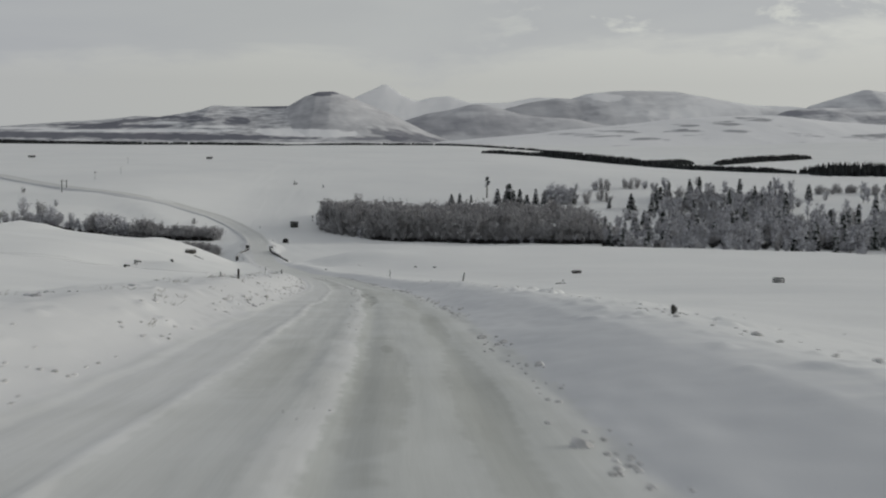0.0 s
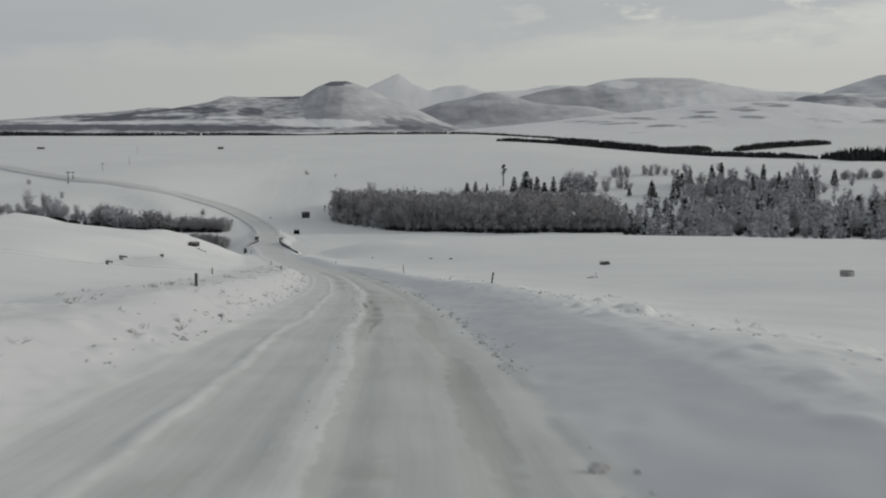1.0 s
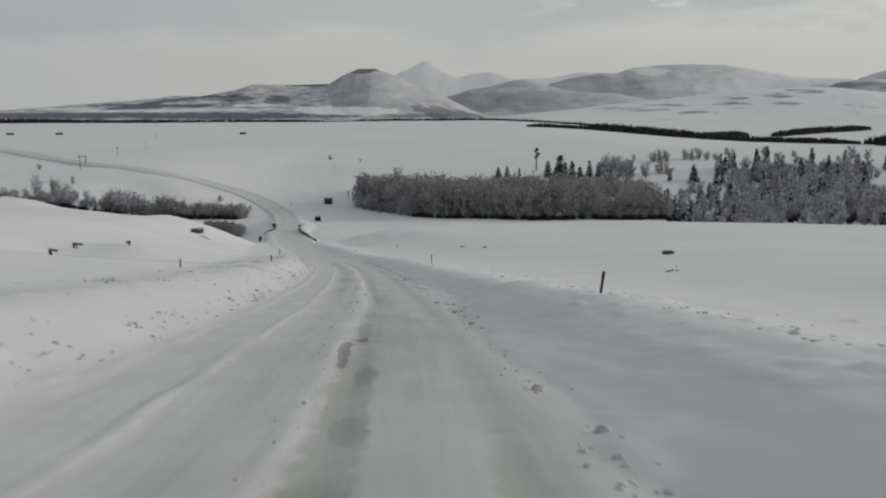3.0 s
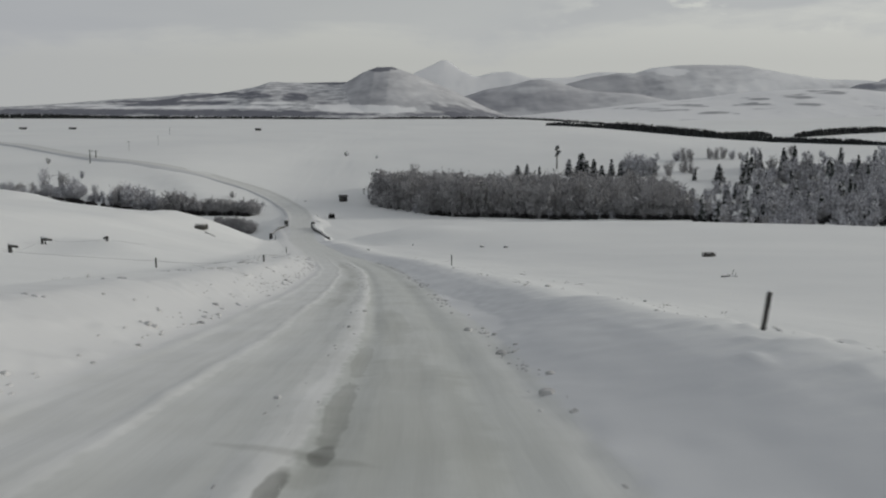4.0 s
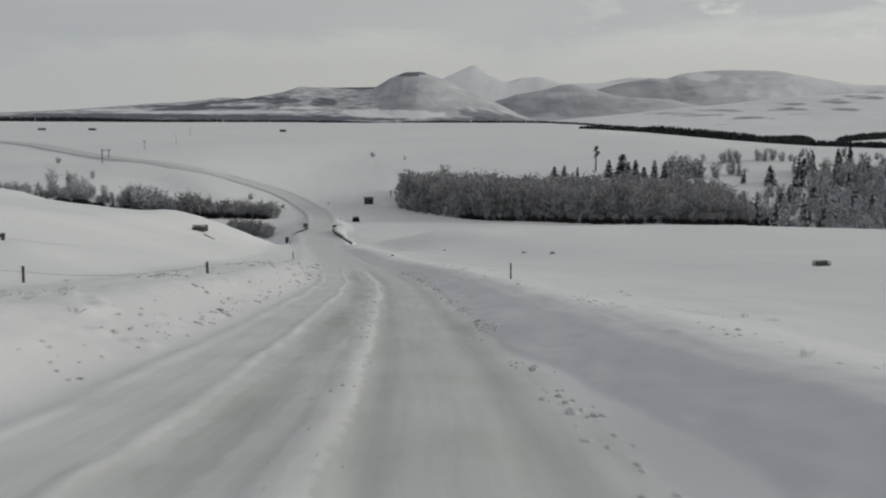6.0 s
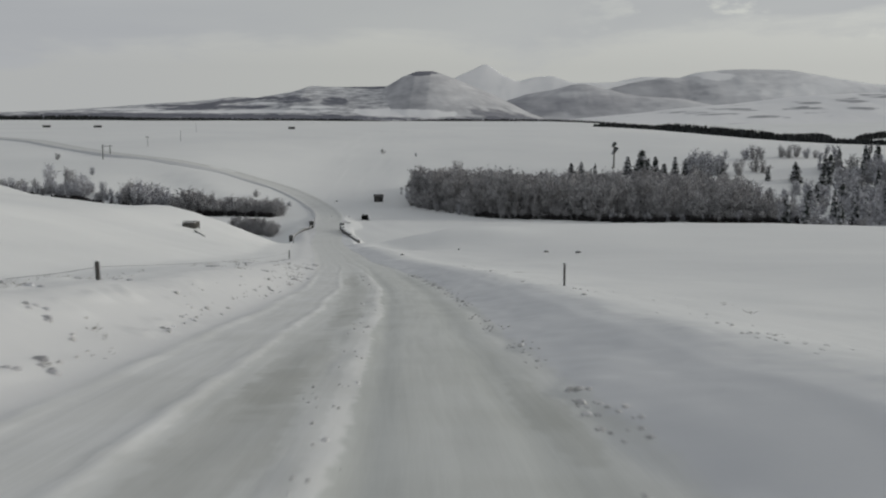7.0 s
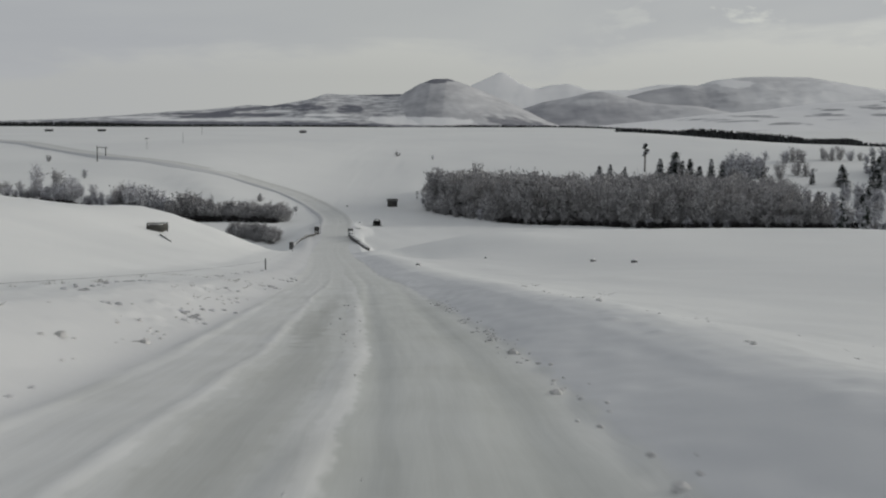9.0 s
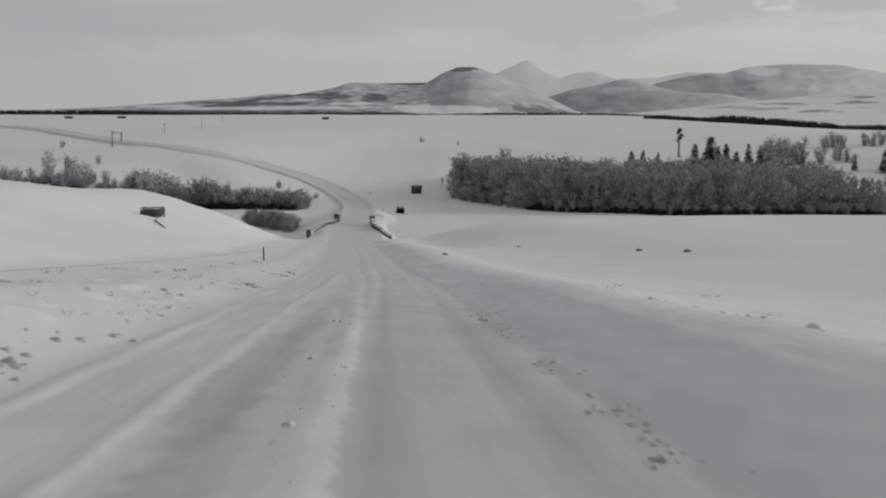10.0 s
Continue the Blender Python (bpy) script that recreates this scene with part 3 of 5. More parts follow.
def empty(name, x, y, turn=0.0, dz=0.0, lean=(0, 0), size=1.0):
    ob = new(name)
    ob.matrix_basis = pose(x, y, land(x, y) + dz, lean[0], lean[1], turn) @ Matrix.Scale(size, 4)
    return ob


def part(name, bm, mat, parent=None, label="", smooth_faces=False):
    me = bpy.data.meshes.new(name)
    bm.to_mesh(me)
    bm.free()
    if smooth_faces:
        me.shade_smooth()
    me.materials.append(mat)
    ob = new(name, me)
    ob.parent = parent
    return tagged(ob, label)


def box(bm, cx, cy, cz, sx, sy, sz, turn=0.0, bevel=0.0):
    r = bmesh.ops.create_cube(bm, size=1.0, matrix=pose(cx, cy, cz, 0, 0, turn) @ Matrix.Diagonal((sx, sy, sz, 1)))
    if bevel:
        edges = list({e for v in r["verts"] for e in v.link_edges})
        bmesh.ops.bevel(bm, geom=edges, offset=bevel, segments=1, affect="EDGES")


def rod(bm, a, b, r1, r2, sides=6):
    a, b = Vector(a), Vector(b)
    d = b - a
    m = Matrix.Translation((a + b) / 2) @ d.to_track_quat("Z", "Y").to_matrix().to_4x4()
    bmesh.ops.create_cone(bm, cap_ends=True, segments=sides, radius1=r1, radius2=r2, depth=d.length, matrix=m)


def lump(bm, c, sx, sy, sz, rng, rough=0.18, sub=2):
    r = bmesh.ops.create_icosphere(bm, subdivisions=sub, radius=1.0)
    for v in r["verts"]:
        k = 1 + rng.uniform(-rough, rough)
        v.co = Vector((c[0] + v.co.x * sx * k, c[1] + v.co.y * sy * k, c[2] + v.co.z * sz * k))


class Soup:
    """Many small pieces gathered fast into one mesh."""
    def __init__(self):
        self.v, self.f = [], []

    def add(self, verts, faces):
        o = len(self.v)
        self.v += [tuple(p) for p in verts]
        self.f += [tuple(o + i for i in q) for q in faces]

    def rod(self, a, b, r1, r2, sides=4):
        a, b = Vector(a), Vector(b)
        q = (b - a).to_track_quat("Z", "Y")
        ring = [Vector((math.cos(2 * math.pi * i / sides), math.sin(2 * math.pi * i / sides), 0)) for i in range(sides)]
        self.add([a + q @ (p * r1) for p in ring] + [b + q @ (p * r2) for p in ring],
                 [(i, (i + 1) % sides, sides + (i + 1) % sides, sides + i) for i in range(sides)])

    def blade(self, c, along, wide, normal):
        """A flake of foliage or twigs: a small bent quad."""
        side = along.cross(normal)
        side = side.normalized() * wide if side.length > 1e-6 else Vector((wide, 0, 0))
        self.add([c, c + along * 0.55 + side, c + along, c + along * 0.55 - side], [(0, 1, 2, 3)])

    def mesh(self, name, mat, flat=True):
        me = bpy.data.meshes.new(name)
        me.from_pydata(self.v, [], self.f)
        me.update()
        if not flat:
            me.shade_smooth()
        me.materials.append(mat)
        return me


def under(name, me, parent, label=""):
    ob = new(name, me)
    ob.parent = parent
    return tagged(ob, label)


# ---- materials of the things ----
def island_material(name, cols, rough=0.9, snow=0.0):
    """Twigs, needles and leaves: tone varies from piece to piece; snow lies on faces that look up."""
    m, nt, b = material(name, cols[0], rough)
    geo = nt.nodes.new("ShaderNodeNewGeometry")
    stops = [(i / max(1, len(cols) - 1), c) for i, c in enumerate(cols)]
    col = ramp_node(nt, geo.outputs["Random Per Island"], *stops)
    info = nt.nodes.new("ShaderNodeObjectInfo")
    vary = ramp_node(nt, info.outputs["Random"], (0.0, (0.82, 0.82, 0.82)), (1.0, (1.15, 1.15, 1.15)))
    col = mix_node(nt, 1.0, col, vary, "MULTIPLY")
    if snow:
        lie = ramp_node(nt, noise_node(nt, 0.8, 4), (0.62 - snow * 0.3, (0, 0, 0)), (0.72 - snow * 0.3, (1, 1, 1)))
        col = mix_node(nt, lie, col, (0.72, 0.73, 0.76))
    nt.links.new(col, b.inputs["Base Color"])
    return m


BARK = two_tone("birch_bark", (0.10, 0.095, 0.09), (0.30, 0.29, 0.28), 3.0, stretch=(1, 1, 0.4))
TWIG = island_material("bare_twigs", [(0.25, 0.248, 0.256), (0.32, 0.317, 0.326), (0.41, 0.407, 0.416), (0.52, 0.52, 0.53)], snow=0.0)
# near black puts shade and a sharpened dark edge into the scrub
FOOT_DARK = island_material("blackened_scrub", [(0.02, 0.019, 0.019), (0.035, 0.033, 0.034), (0.06, 0.058, 0.06)])
FROST = island_material("frosted_twigs", [(0.16, 0.16, 0.18), (0.28, 0.28, 0.31), (0.45, 0.455, 0.49), (0.62, 0.63, 0.66)], snow=0.42)
NEEDLE = island_material("snowy_needles", [(0.02, 0.028, 0.024), (0.035, 0.045, 0.038), (0.055, 0.065, 0.058), (0.10, 0.11, 0.11)], snow=0.45)
DARKWOOD = island_material("far_plantation", [(0.018, 0.02, 0.02), (0.03, 0.034, 0.034), (0.05, 0.053, 0.055)])
WOOD = two_tone("weathered_post_wood", (0.045, 0.043, 0.041), (0.13, 0.127, 0.122), 12.0, stretch=(1, 1, 0.15))
STONE = two_tone("grey_field_stone", (0.09, 0.09, 0.09), (0.2, 0.197, 0.193), 3.0, bump=0.6, dist=0.03)
PIER = two_tone("dark_wet_stone", (0.05, 0.05, 0.05), (0.12, 0.118, 0.115), 3.0, bump=0.6, dist=0.03)
RUST = two_tone("dull_metal", (0.06, 0.06, 0.059), (0.13, 0.13, 0.128), 6.0, rough=0.6)
BOARD = two_tone("dark_shed_boards", (0.03, 0.03, 0.03), (0.07, 0.069, 0.068), 5.0, stretch=(4, 4, 0.3))
HAY = two_tone("old_hay", (0.075, 0.071, 0.062), (0.17, 0.163, 0.148), 9.0, bump=0.8, dist=0.03)
CAP = two_tone("settled_snow", (0.78, 0.79, 0.80), (0.84, 0.845, 0.85), 1.5, bump=0.4, dist=0.02)
CRUMB = two_tone("dirty_snow_clod", (0.40, 0.40, 0.395), (0.70, 0.70, 0.70), 3.0, bump=0.6, dist=0.02)
# this grey paints in the shadowed hollows and dead grass of the verge
VERGE_GREY = island_material("hollow_shade_and_turf", [(0.34, 0.34, 0.35), (0.50, 0.50, 0.515), (0.64, 0.64, 0.655)], snow=0.15)
GRASS = island_material("dead_grass", [(0.24, 0.23, 0.215), (0.34, 0.33, 0.31), (0.48, 0.47, 0.455)])
WIRE = two_tone("frosted_wire", (0.22, 0.22, 0.23), (0.4, 0.4, 0.41), 4.0)


# ---- plants ----
def birch_meshes(seed, tall):
    rng = random.Random(seed)
    wood, crown = Soup(), Soup()
    top = Vector((rng.uniform(-0.4, 0.4), rng.uniform(-0.4, 0.4), tall))
    knee = top * 0.5 + Vector((rng.uniform(-0.25, 0.25), rng.uniform(-0.25, 0.25), 0))
    wood.rod((0, 0, -0.4), knee, 0.15, 0.10, 6)
    wood.rod(knee, top, 0.10, 0.03, 5)
    for i in range(19):
        u = rng.uniform(0.06, 0.95)
        a = rng.uniform(0, 2 * math.pi)
        reach = (0.32 + 0.75 * math.sin(math.pi * min(1, u * 0.9))) * tall * 0.17 * rng.uniform(0.7, 1.3)
        c = knee * (u / 0.5) if u < 0.5 else knee.lerp(top, (u - 0.5) * 2)
        tip = c + Vector((math.cos(a) * reach, math.sin(a) * reach, reach * rng.uniform(0.5, 1.3)))
        wood.rod(c, tip, 0.045, 0.015, 3)
        for _ in range(24):
            p = c.lerp(tip, rng.uniform(0.25, 1.1)) + Vector([rng.gauss(0, 0.3) for _ in range(3)])
            d = Vector((rng.gauss(0, 0.35), rng.gauss(0, 0.35), rng.uniform(0.3, 1.0))) * rng.uniform(0.6, 1.3)
            crown.blade(p, d, rng.uniform(0.06, 0.17), Vector((rng.gauss(0, 1), rng.gauss(0, 1), rng.gauss(0, 0.4))))
    return wood, crown


def shrub_meshes(seed, tall, wide):
    rng = random.Random(seed)
    wood, crown = Soup(), Soup()
    for i in range(11):
        a, out = rng.uniform(0, 2 * math.pi), rng.uniform(0.1, 1.0)
        tip = Vector((math.cos(a) * wide * out, math.sin(a) * wide * out, tall * (1.05 - 0.45 * out * out) * rng.uniform(0.75, 1.05)))
        foot = Vector((tip.x * 0.25, tip.y * 0.25, -0.3))
        wood.rod(foot, tip, 0.06, 0.015, 4)
        for _ in range(70):
            p = foot.lerp(tip, rng.uniform(0.15, 1.05)) + Vector([rng.gauss(0, 0.28) for _ in range(3)])
            d = Vector((rng.gauss(0, 0.6), rng.gauss(0, 0.6), rng.uniform(0.0, 1.0))) * rng.uniform(0.35, 0.8)
            crown.blade(p, d, rng.uniform(0.04, 0.11), Vector([rng.gauss(0, 1) for _ in range(3)]))
    return wood, crown


def conifer_meshes(seed, tall, wide):
    rng = random.Random(seed)
    wood, crown = Soup(), Soup()
    wood.rod((0, 0, -0.4), (0, 0, tall), 0.16, 0.02, 6)
    n = 15
    for i in range(n):
        z = tall * (0.08 + 0.9 * i / n)
        reach = wide * (1 - i / n) ** 0.62 + 0.16
        for j in range(15):
            a = rng.uniform(0, 2 * math.pi)
            r = reach * rng.uniform(0.65, 1.15)
            tip = Vector((math.cos(a) * r, math.sin(a) * r, z - r * rng.uniform(0.15, 0.5)))
            root = Vector((0, 0, z + 0.15))
            out = Vector((math.cos(a), math.sin(a), 0))
            crown.blade(root, tip - root, r * 0.34 + 0.12, Vector((0, 0, 1)) + out * 0.4)
            for _ in range(2):
                p = root.lerp(tip, rng.uniform(0.4, 0.95))
                crown.blade(p, Vector((rng.gauss(0, 0.25), rng.gauss(0, 0.25), -rng.uniform(0.2, 0.5))), 0.12, out)
    return wood, crown


def pine_meshes(seed, tall):
    rng = random.Random(seed)
    wood, crown = Soup(), Soup()
    wood.rod((0, 0, -0.4), (0.1, 0, tall * 0.6), 0.4, 0.3, 7)
    wood.rod((0.1, 0, tall * 0.6), (0.25, 0.1, tall * 0.97), 0.26, 0.08, 6)
    for c, r in (((0.2, 0, tall * 0.95), 0.75), ((-0.3, 0.2, tall * 0.86), 0.55), ((0.9, 0, tall * 0.74), 0.8), ((0.2, 0.3, tall * 0.68), 0.7), ((-0.5, -0.2, tall * 0.58), 0.45)):
        c = Vector(c)
        wood.rod((0.15, 0, c.z - 0.4), c, 0.06, 0.03, 4)
        for _ in range(280):
            d = Vector([rng.gauss(0, 1) for _ in range(3)]).normalized()
            crown.blade(c + d * r * rng.uniform(0.1, 0.8), d * r * 0.5, 0.2, Vector([rng.gauss(0, 1) for _ in range(3)]))
    return wood, crown


def plant(name, maker, args, mats, label, category, group):
    """The first of a kind, parked at the origin; its copies are set out by sow()."""
    wood, crown = maker(*args)
    ob = new(name)
    under("trunk" if maker is not shrub_meshes else "woody_base", wood.mesh("trunk", mats[0]), ob)
    under("crown", crown.mesh("crown", mats[1]), ob)
    return tagged(ob, label, category, group)


class Bed:
    """Sets out plants of a few forms: the first time a form is used it is moved there, later it is copied."""
    def __init__(self, forms):
        self.forms, self.used = forms, set()

    def set(self, i, x, y, turn, size, tall=1.0, sink=0.05):
        ob = self.forms[i % len(self.forms)]
        m = pose(x, y, land(x, y) - sink, 0, 0, turn)
        if ob not in self.used:
            self.used.add(ob)
            ob.matrix_basis = m @ Matrix.Diagonal((size, size, size * tall, 1))
            return ob
        made = copy_thing(ob, m)
        made.scale = (size, size, size * tall)
        return made


birches = Bed([plant("birch_tree", birch_meshes, (100 + i, h), (BARK, TWIG), "bare grey birch tree in a dense wood", "tree", "birches of the wood")
               for i, h in enumerate((9.5, 11.0, 10.2, 11.8, 8.8))])
frosted = Bed([plant("frosted_tree", birch_meshes, (120 + i, h), (BARK, FROST), "leafless tree with frosted twigs on a snowy slope", "tree", "trees on the slope")
               for i, h in enumerate((6.5, 7.5, 8.5))])
shrubs = Bed([plant("shrub", shrub_meshes, (140 + i, h, w), (BARK, TWIG), "bare dark shrub beside the stream", "shrub", "shrubs along the stream")
              for i, (h, w) in enumerate(((4.2, 2.3), (3.6, 2.6), (4.8, 2.1)))])
pale_shrubs = Bed([plant("frosted_shrub", shrub_meshes, (150 + i, h, w), (BARK, FROST), "frosted shrub with snow on its twigs", "shrub", "frosted shrubs")
                   for i, (h, w) in enumerate(((4.0, 2.2), (3.2, 2.4), (5.0, 2.0)))])
conifers = Bed([plant("conifer", conifer_meshes, (160 + i, h, w), (BARK, NEEDLE), "dark conifer dusted with snow", "tree", "conifers of the wood")
                for i, (h, w) in enumerate(((8.5, 2.1), (7.0, 2.2), (9.5, 1.9)))])
pine = plant("pine_tree", pine_meshes, (170, 10.2), (BARK, NEEDLE), "tall lone pine with a bare trunk and clumped crown", "tree", "")
Bed([pine]).set(0, 44.0, 590.6, 0, 1.0)

rng = random.Random(5)
# the dense birch wood: its near edge runs from the field corner to the terrace
count = 0
while count < 299:
    x = rng.uniform(-33, 78)
    edge = np.interp(x, [-33, -26, -12, 0, 40, 90], [517, 499, 478, 468, 462, 462])
    y = edge + 56 * rng.random() ** 1.35
    if y > 560 or (x < -20 and y > 532):
        continue
    birches.set(count, x, y, rng.uniform(0, 360), rng.uniform(0.8, 1.12) * float(np.interp(x, [48, 76], [1.0, 0.84])), rng.uniform(0.92, 1.1))
    count += 1
# low growth along the foot of the wood
for i in range(34):
    x = -31 + i * 3.3 + rng.uniform(-1, 1)
    y = float(np.interp(x, [-33, -26, -12, 0, 40, 90], [517, 499, 478, 468, 462, 462])) - 1.5
    (shrubs if rng.random() < 0.7 else pale_shrubs).set(i, x, y, rng.uniform(0, 360), rng.uniform(0.45, 0.9))
# small trees tailing off at the field corner
for i, (x, y, k) in enumerate(((-36.5, 533, 0.28), (-34.6, 531, 0.42), (-33.4, 529, 0.5), (-32.2, 524, 0.6), (-31, 521, 0.75), (-30.5, 516, 0.7))):
    birches.set(i, x, y, 70 * i, k, 1.0)
# conifers that stand out behind and above the birches
for i, (x, y, tall) in enumerate(((47.9, 576, 7.2), (53.6, 577, 9.6), (55.5, 573, 7.2), (58.5, 575, 7.4), (61.8, 574, 5.0), (66.2, 576, 7.4), (30, 575, 4.9), (26.2, 576, 4.4), (35.5, 577, 4.0), (70.5, 577, 6.6), (83.5, 578, 7.2),
                                  (99.7, 566, 5.2), (110.6, 569, 7.0), (109.5, 563, 7.2), (117.5, 556, 7.5), (108.4, 527, 7.0), (99.6, 503, 7.0), (121, 560, 6.6), (104, 540, 6.0), (115, 520, 7.4), (112, 497, 6.5))):
    conifers.set(i, x, y, rng.uniform(0, 360), 1.35 * tall / (8.5, 7.0, 9.5)[i % 3], 0.77)
# the rounded clump of frosted trees beside them
for i, (x, y, k) in enumerate(((71.5, 576, 1.5), (74, 578, 1.95), (76.5, 575, 2.0), (79, 578, 1.9), (81, 575, 1.6), (75, 573, 1.6), (78, 573, 1.5), (72.8, 573, 1.3))):
    pale_shrubs.set(i, x, y, 47 * i, k, (1.1, 1.3, 0.9)[i % 3])
for i, (x, y) in enumerate(((84, 577), (82.6, 574), (86, 579))):
    frosted.set(i, x, y, 50 * i, 0.95, 1.0)
# the mixed open wood on the slope
count = 0
slope_scrub = []
while count < 820:
    x, y = rng.uniform(78, 290), rng.uniform(430, 598)
    bear = x / y
    dense = 0.7 * float(vnoise(x / 30, y / 34, 60)) - 0.2 * smooth(0.235, 0.215, bear) + 0.45 * smooth(0.225, 0.25, bear) * smooth(0.335, 0.315, bear) - 0.27 * smooth(0.325, 0.35, bear) - 0.1 * smooth(0.36, 0.39, bear) + 0.35 * smooth(470, 445, y)
    if dense < rng.uniform(-0.45, 0.15) or (x < 125 and y > 548):
        continue
    kind = rng.random()
    count += 1
    if kind > 0.84:
        slope_scrub.append((x, y))
        continue
    bed = frosted if kind < 0.26 else conifers if kind < 0.38 else pale_shrubs if kind < 0.66 else shrubs
    bed.set(count, x, y, rng.uniform(0, 360), rng.uniform(0.7, 1.05) + 0.22 * float(smooth(120, 150, x)), rng.uniform(0.9, 1.15))
# bushes on the open snow above the wood, and a dark hedge at its upper edge
for i, (x, y, k) in enumerate(((101, 614, 1.2), (104, 616, 1.35), (107, 613, 1.1), (117, 622, 1.1), (120.5, 621, 1.2), (124, 624, 1.15), (128, 622, 1.0), (132, 623, 0.8), (91, 576, 1.4), (99, 585, 1.3), (101.5, 583, 1.2), (141, 640, 0.8),
                               (160, 640, 1.0), (172, 632, 0.9), (109, 629, 0.8))):
    (pale_shrubs if i in (0, 6, 11, 13) else shrubs).set(i, x, y, rng.uniform(0, 360), k)
for i in range(22):
    shrubs.set(i, 214 + 2.2 * i + rng.uniform(-1, 1), 612 + rng.uniform(-3, 5), rng.uniform(0, 360), rng.uniform(0.7, 1.1))
# the shrubs along the stream across the road
for i in range(150):
    u = rng.random()
    x = -70 - 97 * u + rng.uniform(-1, 1)
    y = 472 + 6 * u + (rng.uniform(-1, 7) if u < 0.3 else rng.uniform(-3, 9))
    tall = float(np.interp(u, [0, 0.1, 0.2, 0.27, 0.31, 0.35, 0.38, 0.5, 0.54, 0.58, 0.64, 0.7, 0.75, 1], [1.05, 0.95, 1.15, 1.5, 1.35, 0.7, 1.2, 1.3, 0.7, 0.65, 1.1, 0.8, 0.6, 0.6]))
    (pale_shrubs if u > 0.34 and rng.random() < 0.93 else shrubs).set(i, x, y, rng.uniform(0, 360), tall * rng.uniform(0.75, 1.2))


def undergrowth(name, places, seed, label, mat=None, size=1.0):
    """Dense low scrub whose single bushes cannot be told apart, joined into one mesh."""
    rng = random.Random(seed)
    crowns = [shrub_meshes(500 + k, 2.6, 2.2)[1] for k in range(4)]
    soup = Soup()
    for x, y in places:
        src = rng.choice(crowns)
        a, k = rng.uniform(0, 6.28), rng.uniform(0.7, 1.15) * size
        z, c, d = land(x, y) - 0.1, math.cos(a) * k, math.sin(a) * k
        o = len(soup.v)
        soup.v += [(x + px * c - py * d, y + px * d + py * c, z + pz * k) for px, py, pz in src.v]
        soup.f += [tuple(o + q for q in face) for face in src.f]
    return tagged(new(name, soup.mesh(name, mat or TWIG)), label, "scrub", kind="stuff")


undergrowth("thicket", [(x, float(np.interp(x, [-33, -26, -12, 0, 40, 90], [517, 499, 478, 468, 462, 462])) + rng.uniform(3, 14)) for x in np.linspace(-28, 84, 110)], 27,
            "dense grey twigs of young birches filling the wood", None, 2.1)
undergrowth("thicket", [(x, 540 + rng.uniform(-12, 6)) for x in np.linspace(-26, 84, 70)], 28, "dense grey twigs of young birches deeper in the wood", None, 2.4)
undergrowth("scrub", slope_scrub, 24, "frosted scrub between the trees on the slope", FROST, 1.35)
# scrub in the near-black tone draws the dark line at the foot
undergrowth("scrub", [(76 + 200 * rng.random(), 440 + 16 * rng.random()) for _ in range(130)], 21, "leafless scrub along the foot of the wood, painted near black for shade", FOOT_DARK, 0.9)
undergrowth("scrub", [(x, float(np.interp(x, [-33, -26, -12, 0, 40, 90], [517, 499, 478, 468, 462, 462])) + rng.uniform(-3, 0)) for x in np.linspace(-9, 88, 130)], 23, "leafless scrub along the foot of the birches, painted near black for shade", FOOT_DARK, 0.62)
undergrowth("scrub", [(-71 - 96 * u, 466 + 4 * u + 2 * rng.random()) for u in (rng.random() for _ in range(150))], 22, "leafless scrub along the stream, painted near black for shade", FOOT_DARK, 0.6)
undergrowth("scrub", [(-70 - 22 * rng.random(), 470 + 6 * rng.random()) for _ in range(90)], 25, "dense dark thicket beside the stream", None, 1.35)
for i in range(44):
    u = rng.random()
    shrubs.set(i, -75 + 13 * u + rng.uniform(-1.5, 1.5), 434 - 16 * u + rng.uniform(-3, 3), rng.uniform(0, 360), rng.uniform(0.7, 1.0), rng.uniform(0.7, 0.95))
for i, (x, y, k) in enumerate(((-145, 524, 0.7), (-85, 514, 0.6), (-152, 500, 1.5), (-144, 497, 1.4), (-140, 498, 1.2), (-165, 545, 0.5), (-72, 505, 0.4),
                               (-52, 627, 0.5), (-37, 618, 0.35), (-30, 524, 0.55), (-34, 526, 0.5), (-12, 360, 0.35))):
    (shrubs if i % 2 else pale_shrubs).set(i, x, y, 40 * i, k)


# ---- far plantations, seen as dark bands ----
def plantation(name, a, b, deep, tall, n, seed):
    rng = random.Random(seed)
    soup = Soup()
    for i in range(n):
        u = rng.random()
        x, y = a[0] + (b[0] - a[0]) * u, a[1] + (b[1] - a[1]) * u + rng.uniform(0, deep)
        z, h, r = land(x, y), tall * rng.uniform(0.75, 1.15) * (0.6 + 0.4 * min(1, 6 * u, 6 * (1 - u))), rng.uniform(1.6, 2.6)
        t0 = rng.uniform(0, 6.28)
        for lo, hi, w in ((0, 0.6, 1.0), (0.35, 1.0, 0.62)):
            ring = [(x + r * w * math.cos(t0 + k * 1.2566), y + r * w * math.sin(t0 + k * 1.2566), z + h * lo) for k in range(5)]
            soup.add(ring + [(x, y, z + h * hi)], [(k, (k + 1) % 5, 5) for k in range(5)])
    return tagged(new(name, soup.mesh(name, DARKWOOD)), "dark conifer plantation far across the plain", "plantation", kind="stuff")


